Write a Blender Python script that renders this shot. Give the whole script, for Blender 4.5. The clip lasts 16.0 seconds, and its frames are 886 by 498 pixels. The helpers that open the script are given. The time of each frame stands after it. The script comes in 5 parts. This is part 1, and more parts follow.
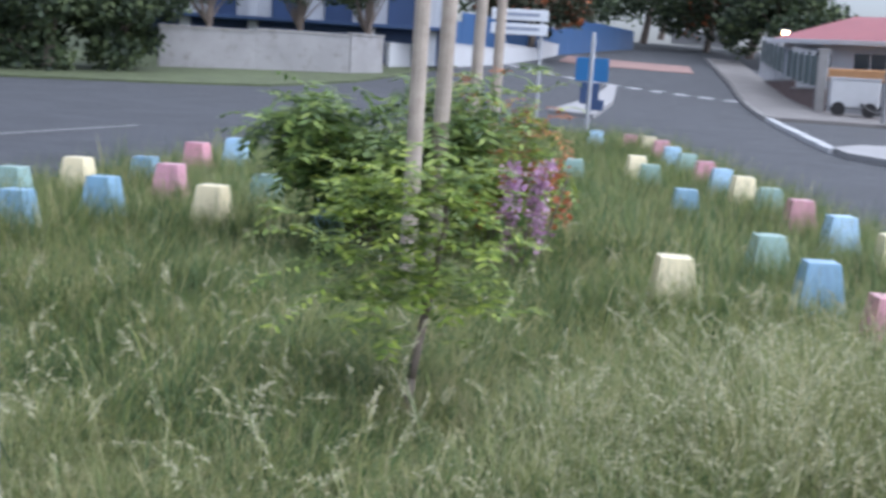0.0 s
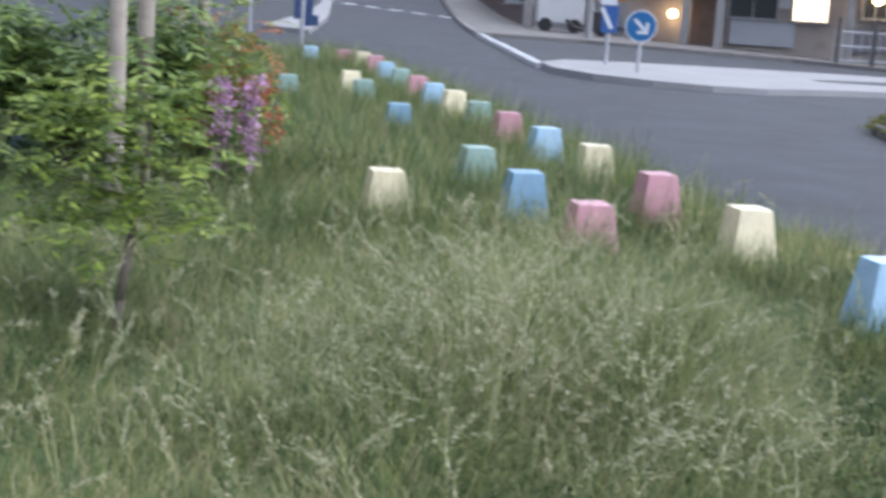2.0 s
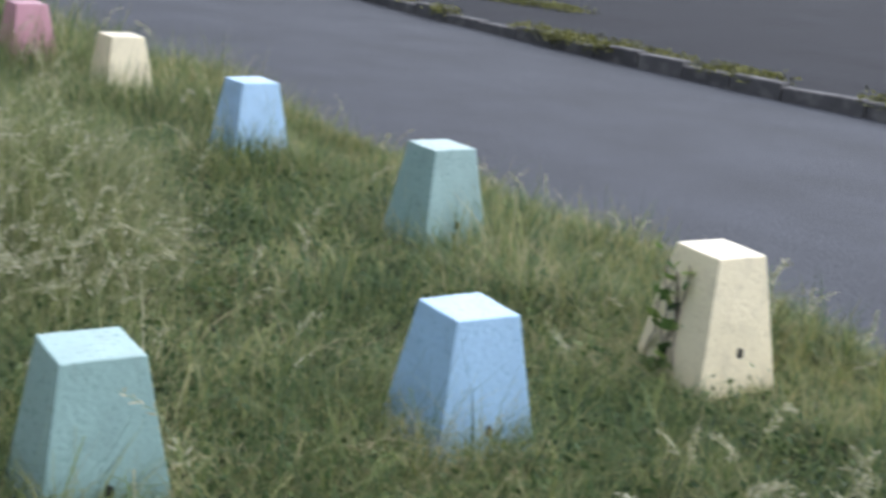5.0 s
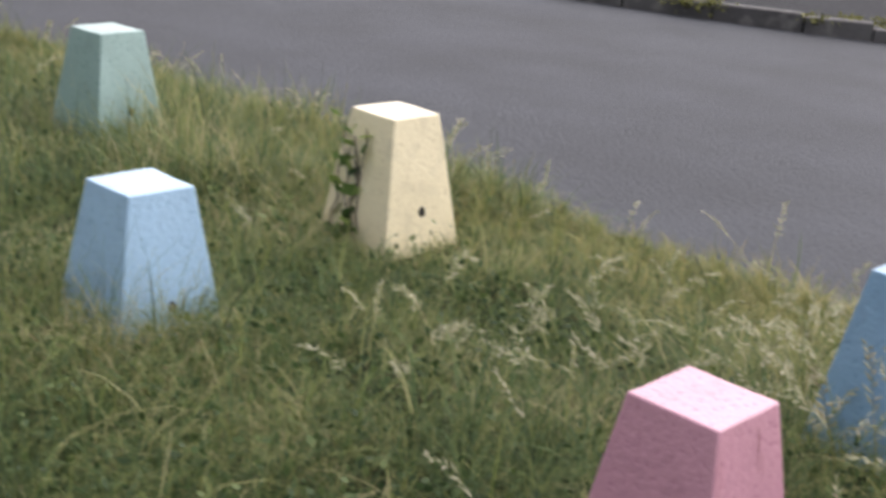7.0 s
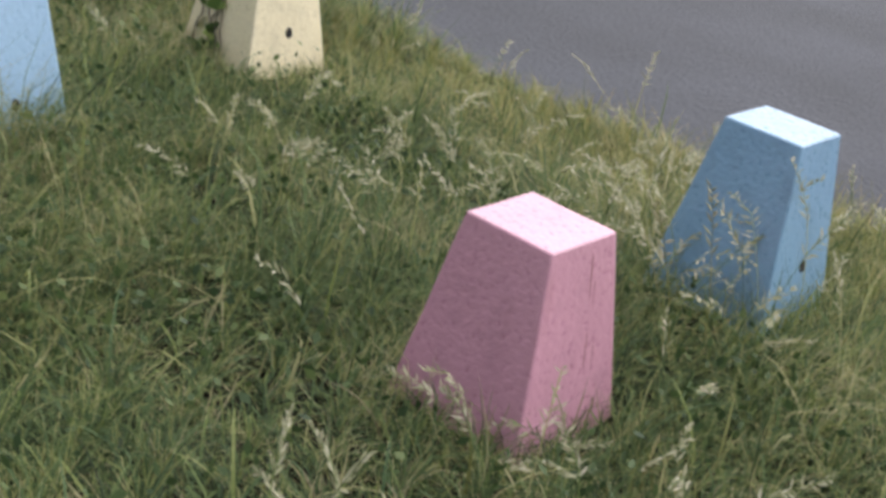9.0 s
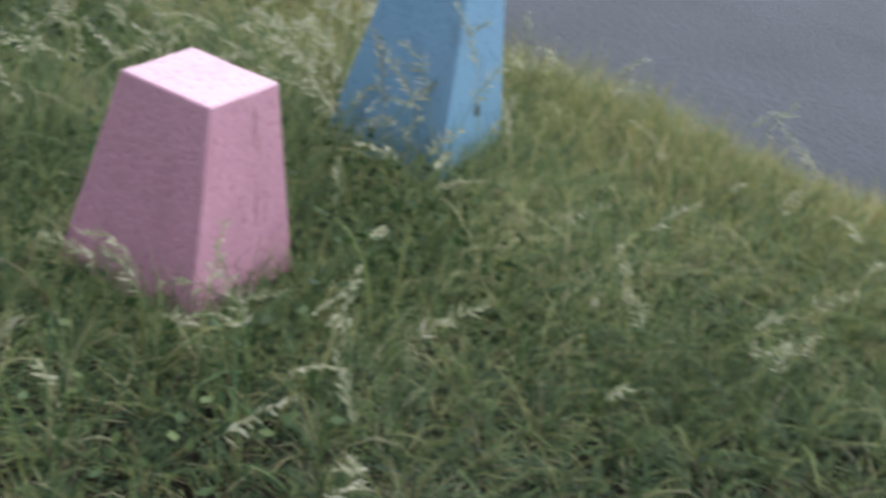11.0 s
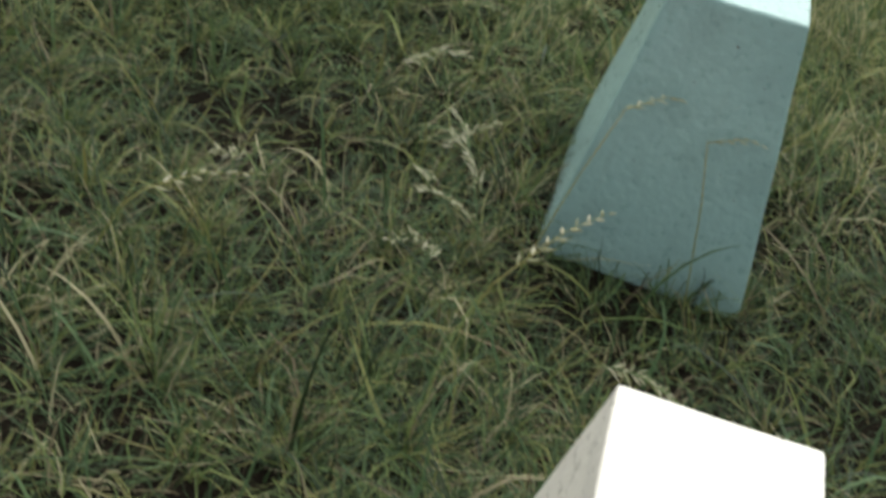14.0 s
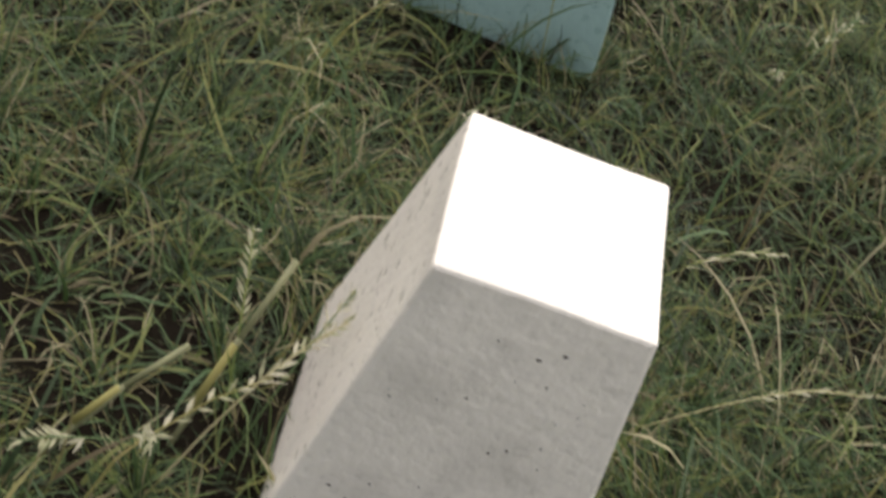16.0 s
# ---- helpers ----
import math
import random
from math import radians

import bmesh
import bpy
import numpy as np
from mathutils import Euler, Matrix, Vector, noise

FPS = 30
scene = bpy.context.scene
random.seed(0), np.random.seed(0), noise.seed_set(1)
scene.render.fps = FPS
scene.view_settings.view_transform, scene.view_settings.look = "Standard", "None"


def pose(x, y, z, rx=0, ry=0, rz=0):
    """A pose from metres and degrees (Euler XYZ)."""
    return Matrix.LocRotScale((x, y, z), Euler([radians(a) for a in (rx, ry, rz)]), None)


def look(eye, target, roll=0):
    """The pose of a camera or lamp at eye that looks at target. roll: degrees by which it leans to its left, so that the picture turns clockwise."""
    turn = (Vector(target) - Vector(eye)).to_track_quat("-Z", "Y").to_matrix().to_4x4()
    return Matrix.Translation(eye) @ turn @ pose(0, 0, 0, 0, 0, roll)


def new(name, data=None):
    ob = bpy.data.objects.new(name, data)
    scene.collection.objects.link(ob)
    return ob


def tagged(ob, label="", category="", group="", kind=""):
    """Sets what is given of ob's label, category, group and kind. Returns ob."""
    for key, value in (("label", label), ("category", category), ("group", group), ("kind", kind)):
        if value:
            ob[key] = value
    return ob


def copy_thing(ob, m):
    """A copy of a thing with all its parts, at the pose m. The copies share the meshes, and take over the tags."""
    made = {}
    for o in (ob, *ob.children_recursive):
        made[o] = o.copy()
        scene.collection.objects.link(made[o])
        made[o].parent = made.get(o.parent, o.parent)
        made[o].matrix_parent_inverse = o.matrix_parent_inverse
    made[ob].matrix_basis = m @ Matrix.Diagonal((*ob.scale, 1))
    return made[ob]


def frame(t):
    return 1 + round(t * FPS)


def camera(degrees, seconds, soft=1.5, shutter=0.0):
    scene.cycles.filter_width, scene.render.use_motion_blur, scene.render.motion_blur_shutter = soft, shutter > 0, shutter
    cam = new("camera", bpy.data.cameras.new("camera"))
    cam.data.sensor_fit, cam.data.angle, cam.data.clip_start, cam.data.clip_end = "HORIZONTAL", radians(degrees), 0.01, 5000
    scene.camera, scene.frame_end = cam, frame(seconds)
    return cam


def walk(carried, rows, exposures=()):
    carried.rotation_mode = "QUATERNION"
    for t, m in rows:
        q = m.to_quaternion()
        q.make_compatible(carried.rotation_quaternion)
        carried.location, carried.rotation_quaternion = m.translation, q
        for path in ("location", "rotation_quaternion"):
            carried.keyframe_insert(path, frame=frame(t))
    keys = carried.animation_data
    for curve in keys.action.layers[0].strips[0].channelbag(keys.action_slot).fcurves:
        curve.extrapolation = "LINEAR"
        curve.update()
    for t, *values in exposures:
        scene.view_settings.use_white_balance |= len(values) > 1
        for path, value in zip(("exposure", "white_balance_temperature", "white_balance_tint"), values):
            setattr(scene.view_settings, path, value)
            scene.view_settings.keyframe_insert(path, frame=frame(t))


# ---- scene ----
cam = camera(38.10, 16.0, soft=3.3, shutter=0.7)
PATH = [
    (0.0, pose(-0.111, -0.089, 1.530, 82.29, -3.27, 6.90)),
    (0.5, pose(-0.097, -0.091, 1.538, 82.17, -3.17, 4.14)),
    (1.0, pose(-0.074, -0.097, 1.526, 81.16, -2.96, 0.81)),
    (1.5, pose(-0.072, -0.103, 1.524, 79.84, -3.45, -2.97)),
    (2.0, pose(-0.059, -0.092, 1.520, 79.35, -3.54, -5.59)),
    (2.5, pose(-0.032, -0.125, 1.518, 78.47, -3.92, -9.75)),
    (3.0, pose(0.035, -0.116, 1.500, 77.60, -4.59, -13.97)),
    (3.5, pose(0.055, -0.132, 1.498, 76.74, -5.16, -17.54)),
    (4.0, pose(0.085, -0.153, 1.486, 75.99, -5.14, -20.50)),
    (4.5, pose(0.141, -0.174, 1.482, 74.85, -4.73, -27.08)),
    (5.0, pose(0.167, -0.185, 1.472, 74.21, -5.20, -31.23)),
    (5.2, pose(0.177, -0.185, 1.470, 73.97, -5.19, -32.68)),
    (7.3, pose(0.270, -0.242, 1.347, 70.66, -5.66, -46.39)),
    (7.5, pose(0.290, -0.242, 1.331, 70.31, -6.69, -46.98)),
    (8.0, pose(0.292, -0.259, 1.308, 68.56, -8.57, -47.11)),
    (8.2, pose(0.290, -0.272, 1.302, 67.71, -8.99, -47.40)),
    (10.3, pose(0.350, -0.359, 1.262, 62.22, -11.54, -53.18)),
    (10.5, pose(0.352, -0.386, 1.256, 62.42, -11.92, -55.48)),
    (11.0, pose(0.366, -0.419, 1.280, 61.82, -11.59, -60.81)),
    (11.5, pose(0.375, -0.482, 1.298, 61.92, -11.07, -66.43)),
    (12.0, pose(0.373, -0.528, 1.293, 62.11, -9.93, -71.34)),
    (12.5, pose(0.377, -0.553, 1.270, 59.16, -10.52, -75.19)),
    (13.0, pose(0.389, -0.562, 1.253, 56.30, -10.87, -76.74)),
    (13.5, pose(0.403, -0.599, 1.249, 52.44, -11.75, -77.03)),
    (14.0, pose(0.404, -0.686, 1.210, 49.92, -11.51, -75.89)),
    (14.5, pose(0.400, -0.696, 1.195, 47.48, -13.31, -77.09)),
    (15.0, pose(0.392, -0.701, 1.178, 44.62, -14.94, -77.93)),
    (15.5, pose(0.385, -0.702, 1.165, 42.94, -16.65, -78.52)),
    (16.0, pose(0.375, -0.704, 1.154, 41.48, -17.76, -79.18)),
]
EXPOSURES = [(0.0, 1.2, 5520, 13), (5.0, 1.02, 5700, 13), (7.5, 1.06, 6500, 17), (8.2, 1.03, 6500, 17), (10.5, 1.02, 5650, 8), (11.5, 1.06, 5900, 8), (12.5, 1.04, 6750, 9), (13.5, 0.93, 6600, 7), (14.0, 0.85, 6300, 4), (15.0, 0.85, 6500, 9), (16.0, 0.95, 6600, 14)]
walk(cam, PATH, EXPOSURES)

# ---- light: a soft overcast evening sky, brighter ahead on the right ----
SUN_AZ, SUN_EL = 92.0, 54.0      # degrees from +y towards +x, and above the horizon
world = bpy.data.worlds.new("world")
scene.world = world
world.use_nodes = True
wn, wl = world.node_tree.nodes, world.node_tree.links
sky = wn.new("ShaderNodeTexSky")
sky.sky_type, sky.sun_disc = "NISHITA", False
sky.sun_elevation, sky.sun_rotation = radians(SUN_EL), radians(SUN_AZ)
sky.air_density, sky.dust_density, sky.ozone_density = 1.0, 3.0, 1.0
veil = wn.new("ShaderNodeHueSaturation")          # cloud takes most of the blue
veil.inputs["Saturation"].default_value = 0.4
wl.new(sky.outputs[0], veil.inputs["Color"])
wl.new(veil.outputs[0], wn["Background"].inputs[0])
wn["Background"].inputs[1].default_value = 0.09
sun = new("sun", bpy.data.lights.new("sun", "SUN"))
sun.data.energy, sun.data.angle, sun.data.color = 2.2, radians(140), (1.0, 0.95, 0.88)
sd = Vector((math.sin(radians(SUN_AZ)) * math.cos(radians(SUN_EL)), math.cos(radians(SUN_AZ)) * math.cos(radians(SUN_EL)), math.sin(radians(SUN_EL))))
sun.matrix_world = look(sd * 50, (0, 0, 0))


# ---- terrain ----
def sp(v, w):
    return w * np.log1p(np.exp(np.minimum(v / w, 60)))


def Z(x, y):
    """Height of the ground: level by the camera, rising ahead, falling away on the far right."""
    return float(Zn(np.float64(x), np.float64(y)))


def Zn(x, y):
    left = 1 / (1 + np.exp(np.clip((x + 4) / 2, -40, 40)))
    hill = 0.045 * sp(y - 40, 4) * left + 0.06 * sp(y - 58, 4) * (1 - left)
    return 0.021 * sp(y - 3, 1.5) - 0.03 * sp(x - 6, 1.5) + 0.006 * sp(-x - 6, 1.5) + hill - 0.07 * np.exp(-((x - 2.05) ** 2 + (y + 0.9) ** 2) / 0.25)


# ---- materials ----
def mat(name, col, rough=0.7, vary=0.25, scale=6.0, fine=60.0, bump=0.2, metal=0.0, dirt=None, dirt_amount=0.35, island=0.0, obj=0.0, spec=0.5):
    """A painted, mineral or plant surface: two scales of noise in colour and roughness, and fine relief."""
    m = bpy.data.materials.new(name)
    m.use_nodes = True
    n, l = m.node_tree.nodes, m.node_tree.links
    b = n["Principled BSDF"]
    b.inputs["Metallic"].default_value = metal
    b.inputs["Specular IOR Level"].default_value = spec
    tc = n.new("ShaderNodeTexCoord")
    geo = n.new("ShaderNodeNewGeometry")
    n1, n2 = n.new("ShaderNodeTexNoise"), n.new("ShaderNodeTexNoise")
    for k, s in ((n1, scale), (n2, fine)):
        k.inputs["Scale"].default_value = s
        k.inputs["Detail"].default_value = 5
        l.new(geo.outputs["Position"], k.inputs["Vector"])
    def mth(op, a, c):
        q = n.new("ShaderNodeMath")
        q.operation = op
        for i, v in enumerate((a, c)):
            if isinstance(v, (int, float)):
                q.inputs[i].default_value = v
            else:
                l.new(v, q.inputs[i])
        return q.outputs[0]
    f = mth("ADD", mth("MULTIPLY", n1.outputs[0], 1.2), mth("MULTIPLY", n2.outputs[0], 0.8))
    f = mth("SUBTRACT", f, 1.0)
    f = mth("MULTIPLY", f, vary * 2)
    if island:
        f = mth("ADD", f, mth("MULTIPLY", mth("SUBTRACT", geo.outputs["Random Per Island"], 0.5), island))
    if obj:
        oi = n.new("ShaderNodeObjectInfo")
        f = mth("ADD", f, mth("MULTIPLY", mth("SUBTRACT", oi.outputs["Random"], 0.5), obj))
    f = mth("ADD", f, 1.0)
    mix = n.new("ShaderNodeMix")
    mix.data_type, mix.blend_type = "RGBA", "MULTIPLY"
    mix.inputs[0].default_value = 1
    mix.inputs[6].default_value = (*col, 1)
    l.new(f, mix.inputs[7])
    out = mix.outputs[2]
    if dirt:
        n3 = n.new("ShaderNodeTexNoise")
        n3.inputs["Scale"].default_value, n3.inputs["Detail"].default_value = scale * 2.3, 8
        l.new(geo.outputs["Position"], n3.inputs["Vector"])
        r = n.new("ShaderNodeMapRange")
        r.inputs[1].default_value, r.inputs[2].default_value = 0.52, 0.72
        r.inputs[4].default_value = dirt_amount
        l.new(n3.outputs[0], r.inputs[0])
        m2 = n.new("ShaderNodeMix")
        m2.data_type = "RGBA"
        l.new(r.outputs[0], m2.inputs[0])
        l.new(out, m2.inputs[6])
        m2.inputs[7].default_value = (*dirt, 1)
        out = m2.outputs[2]
    l.new(out, b.inputs["Base Color"])
    l.new(mth("ADD", mth("MULTIPLY", n2.outputs[0], 0.2), rough - 0.1), b.inputs["Roughness"])
    if bump:
        bp = n.new("ShaderNodeBump")
        bp.inputs["Strength"].default_value, bp.inputs["Distance"].default_value = bump, 0.01
        l.new(n2.outputs[0], bp.inputs["Height"])
        l.new(bp.outputs[0], b.inputs["Normal"])
    return m


def glow(name, col, strength):
    m = mat(name, col, 0.4, 0.05)
    b = m.node_tree.nodes["Principled BSDF"]
    b.inputs["Emission Color"].default_value = (*col, 1)
    b.inputs["Emission Strength"].default_value = strength
    return m


def leafy(name, ramp, patch=0.35, patch_scale=1.5, rough=0.55, trans=0.25, spec=0.3):
    """Leaves and blades: a colour of its own for each blade, shifted by patches of the plant."""
    m = bpy.data.materials.new(name)
    m.use_nodes = True
    n, l = m.node_tree.nodes, m.node_tree.links
    b = n["Principled BSDF"]
    b.inputs["Roughness"].default_value = rough
    b.inputs["Specular IOR Level"].default_value = spec
    geo, no, cr = n.new("ShaderNodeNewGeometry"), n.new("ShaderNodeTexNoise"), n.new("ShaderNodeValToRGB")
    no.inputs["Scale"].default_value, no.inputs["Detail"].default_value = patch_scale, 3
    l.new(geo.outputs["Position"], no.inputs["Vector"])
    a, c, d = n.new("ShaderNodeMath"), n.new("ShaderNodeMath"), n.new("ShaderNodeMath")
    a.operation, c.operation, d.operation = "SUBTRACT", "MULTIPLY", "ADD"
    l.new(no.outputs[0], a.inputs[0])
    a.inputs[1].default_value = 0.5
    l.new(a.outputs[0], c.inputs[0])
    c.inputs[1].default_value = patch * 4
    l.new(c.outputs[0], d.inputs[0])
    l.new(geo.outputs["Random Per Island"], d.inputs[1])
    l.new(d.outputs[0], cr.inputs[0])
    el = cr.color_ramp.elements
    while len(el) < len(ramp):
        el.new(0.5)
    for e, (p, col) in zip(el, ramp):
        e.position, e.color = p, (*col, 1)
    l.new(cr.outputs[0], b.inputs["Base Color"])
    tr, mx = n.new("ShaderNodeBsdfTranslucent"), n.new("ShaderNodeMixShader")
    mx.inputs[0].default_value = trans
    l.new(cr.outputs[0], tr.inputs[0])
    l.new(b.outputs[0], mx.inputs[1])
    l.new(tr.outputs[0], mx.inputs[2])
    l.new(mx.outputs[0], n["Material Output"].inputs[0])
    return m


M_ASPHALT = mat("asphalt", (0.033, 0.0365, 0.045), 0.85, 0.5, 1.1, 42, 1.0, dirt=(0.025, 0.028, 0.034), dirt_amount=0.4)
M_ASPHALT_B = mat("asphalt_lot", (0.0155, 0.0165, 0.020), 0.85, 0.45, 0.7, 50, 0.8, spec=0.15, dirt=(0.023, 0.025, 0.026), dirt_amount=0.5)
# near black: the darkness of the gaps between blades is put into this colour
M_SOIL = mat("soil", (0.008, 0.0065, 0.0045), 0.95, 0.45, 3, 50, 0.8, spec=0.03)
M_VERGE = mat("verge_grass", (0.062, 0.078, 0.034), 0.9, 0.5, 1.2, 25, 1.0)
M_CONC = mat("concrete", (0.24, 0.235, 0.235), 0.85, 0.25, 2.0, 40, 0.3, dirt=(0.13, 0.125, 0.12))
M_CONC_W = mat("pale_concrete", (0.245, 0.245, 0.252), 0.85, 0.16, 1.0, 40, 0.2, dirt=(0.27, 0.27, 0.28), dirt_amount=0.5)
M_KERB = mat("basalt_kerb", (0.085, 0.082, 0.08), 0.9, 0.4, 3.0, 40, 0.6, dirt=(0.25, 0.24, 0.22), dirt_amount=0.5, obj=0.5)
M_MOSS = leafy("moss", [(0.0, (0.05, 0.052, 0.02)), (0.5, (0.14, 0.145, 0.042)), (1.0, (0.27, 0.265, 0.08))], 0.3, 2.0)
M_PAVE = mat("worn_pavement", (0.135, 0.128, 0.126), 0.85, 0.3, 0.8, 30, 0.3, dirt=(0.085, 0.08, 0.078), dirt_amount=0.5)
M_WALL = mat("stained_render", (0.27, 0.265, 0.27), 0.85, 0.2, 1.2, 30, 0.2, dirt=(0.17, 0.16, 0.15), dirt_amount=0.6)
M_WHITE = mat("white_paint", (0.45, 0.46, 0.48), 0.6, 0.08, 2, 40, 0.1, dirt=(0.4, 0.4, 0.4), dirt_amount=0.3)
M_GREYMETAL = mat("galvanised_steel", (0.42, 0.43, 0.46), 0.5, 0.15, 5, 40, 0.1, metal=0.6)
M_DARK = mat("dark_plastic", (0.02, 0.02, 0.022), 0.5, 0.2, 5, 40, 0.1)
M_SIGNBLUE = mat("sign_blue", (0.02, 0.12, 0.30), 0.4, 0.08, 4, 30, 0.05)
M_SIGNWHITE = mat("sign_white", (0.6, 0.62, 0.66), 0.4, 0.05, 4, 30, 0.05)
M_TIMBER = mat("stake_timber", (0.36, 0.31, 0.265), 0.85, 0.3, 4, 50, 0.5, dirt=(0.25, 0.2, 0.17), dirt_amount=0.5)
M_BARK = mat("bark", (0.16, 0.13, 0.11), 0.9, 0.4, 8, 60, 0.8)
M_GLASS = mat("dark_window", (0.03, 0.035, 0.045), 0.12, 0.1, 1, 10, 0.0, spec=0.8)
M_TYRE = mat("tyre", (0.018, 0.018, 0.02), 0.8, 0.2, 10, 60, 0.2)
M_RIM = mat("wheel_rim", (0.35, 0.35, 0.37), 0.4, 0.1, 10, 60, 0.1, metal=0.7)
M_CARWHITE = mat("car_white", (0.55, 0.56, 0.60), 0.3, 0.04, 2, 20, 0.02)
M_REDLIGHT = mat("tail_light", (0.4, 0.02, 0.02), 0.3, 0.1, 10, 50, 0.05)
M_HOLE = mat("hole_shadow", (0.015, 0.014, 0.013), 0.9, 0.2, 20, 60, 0.2)
M_PIT = mat("casting_pit", (0.10, 0.09, 0.075), 0.9, 0.3, 20, 60, 0.2)
M_SCRAPE = mat("scraped_paint", (0.34, 0.165, 0.17), 0.9, 0.4, 30, 120, 0.3)
M_PINKROOF = mat("pink_metal_roof", (0.21, 0.05, 0.065), 0.6, 0.15, 1, 20, 0.2)
M_HOUSEWHITE = mat("white_render", (0.40, 0.42, 0.46), 0.85, 0.15, 1, 25, 0.2, dirt=(0.42, 0.42, 0.42))
M_BLUEPAINT = mat("blue_paint", (0.022, 0.05, 0.13), 0.6, 0.2, 1, 25, 0.1)
M_ORANGE = mat("orange_render", (0.62, 0.34, 0.16), 0.8, 0.15, 1, 25, 0.2)
M_BEIGE = mat("beige_render", (0.36, 0.32, 0.29), 0.85, 0.25, 0.8, 20, 0.2, dirt=(0.2, 0.17, 0.15))
M_GREYFACADE = mat("grey_facade", (0.2, 0.2, 0.23), 0.8, 0.25, 0.8, 20, 0.2)
M_BROWNDOOR = mat("brown_wood", (0.13, 0.09, 0.07), 0.7, 0.3, 3, 40, 0.2)
M_STONEWALL = mat("dark_stone", (0.12, 0.085, 0.08), 0.9, 0.4, 2, 20, 0.8, island=0.6)
M_MESHGREEN = mat("fence_screen", (0.07, 0.1, 0.1), 0.8, 0.3, 1.0, 30, 0.2)
M_ROADGLOW = mat("reddish_road_glow", (0.22, 0.135, 0.12), 0.8, 0.3, 0.8, 30, 0.3)
M_LAMP = glow("lamp_glow", (1.0, 0.62, 0.25), 14.0)
M_WARMWIN = glow("lit_window", (1.0, 0.72, 0.42), 1.6)

M_GRASS = leafy("grass_blades", [(0.0, (0.030, 0.052, 0.020)), (0.25, (0.085, 0.135, 0.050)), (0.45, (0.120, 0.185, 0.085)), (0.62, (0.185, 0.235, 0.070)), (0.84, (0.31, 0.315, 0.125)), (1.0, (0.48, 0.43, 0.25))], 0.22, 1.9, trans=0.4, spec=0.2)
M_PALE = leafy("flowering_grass_blades", [(0.0, (0.10, 0.13, 0.048)), (0.4, (0.225, 0.26, 0.10)), (0.75, (0.37, 0.375, 0.185)), (1.0, (0.60, 0.57, 0.38))], 0.15, 2.5, 0.6, 0.4)
M_STALK = mat("pale_stalk", (0.17, 0.175, 0.085), 0.6, 0.3, 40, 300, 0.2)
# litter brown kept very dark, so the gaps under the blades stay dark
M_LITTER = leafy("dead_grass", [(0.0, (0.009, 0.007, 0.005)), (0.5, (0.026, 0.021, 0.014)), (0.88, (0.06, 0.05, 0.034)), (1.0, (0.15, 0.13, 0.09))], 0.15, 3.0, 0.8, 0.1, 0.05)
M_WEED = leafy("broad_weed_leaves", [(0.0, (0.03, 0.055, 0.02)), (0.6, (0.065, 0.105, 0.034)), (1.0, (0.14, 0.18, 0.06))], 0.25, 2.0)
M_STRAW = leafy("straw_fringe", [(0.0, (0.12, 0.15, 0.04)), (0.5, (0.27, 0.27, 0.078)), (1.0, (0.46, 0.38, 0.17))], 0.2, 1.5, trans=0.35)
# near turf is toned down by colour, to about half of M_GRASS
M_DARKGRASS = leafy("dark_grass_blades", [(0.0, (0.016, 0.028, 0.010)), (0.28, (0.040, 0.074, 0.022)), (0.48, (0.066, 0.118, 0.046)), (0.64, (0.115, 0.158, 0.042)), (0.82, (0.185, 0.18, 0.055)), (0.90, (0.11, 0.085, 0.045)), (1.0, (0.34, 0.31, 0.18))], 0.12, 2.2, trans=0.3)
M_SEED = leafy("dry_seed_heads", [(0.0, (0.28, 0.29, 0.16)), (0.5, (0.44, 0.43, 0.28)), (1.0, (0.62, 0.58, 0.44))], 0.1, 2.0, 0.8, 0.4)
M_LEAF = leafy("bush_leaves", [(0.0, (0.045, 0.08, 0.028)), (0.5, (0.125, 0.20, 0.055)), (1.0, (0.28, 0.36, 0.09))], 0.25, 1.8, 0.45, 0.35)
M_LEAFLIGHT = leafy("sapling_leaves", [(0.0, (0.075, 0.125, 0.026)), (0.5, (0.18, 0.26, 0.042)), (1.0, (0.34, 0.41, 0.075))], 0.2, 2.5, 0.45, 0.35)
M_LEAFRED = leafy("rusty_leaves", [(0.0, (0.2, 0.07, 0.03)), (1.0, (0.42, 0.16, 0.05))], 0.2, 2.5)
M_FLPINK = leafy("mauve_petals", [(0.0, (0.35, 0.18, 0.32)), (1.0, (0.62, 0.42, 0.60))], 0.2, 3)
M_FLORANGE = leafy("orange_petals", [(0.0, (0.28, 0.085, 0.04)), (1.0, (0.48, 0.19, 0.085))], 0.2, 3)
M_TREE = leafy("tree_leaves", [(0.0, (0.022, 0.034, 0.022)), (0.6, (0.055, 0.08, 0.040)), (1.0, (0.11, 0.14, 0.06))], 0.3, 0.5, 0.6, 0.15)
M_TREEFLAME = leafy("flame_tree_leaves", [(0.0, (0.03, 0.04, 0.02)), (0.7, (0.04, 0.045, 0.025)), (0.9, (0.12, 0.05, 0.025)), (1.0, (0.4, 0.13, 0.05))], 0.15, 0.5, 0.6, 0.15)


# ---- small builders ----
def part(name, bm, material, parent=None, label="", smooth=False):
    """One mesh object under a thing or under a part."""
    me = bpy.data.meshes.new(name)
    if smooth:
        for f in bm.faces:
            f.smooth = True
    bm.to_mesh(me)
    bm.free()
    me.materials.append(material)
    ob = new(name, me)
    ob.parent = parent
    return tagged(ob, label)


def thing(name, label, category, m=None, group="", kind=""):
    ob = new(name)
    ob.empty_display_size = 0.1
    if m is not None:
        ob.matrix_basis = m
    return tagged(ob, label, category, group, kind)


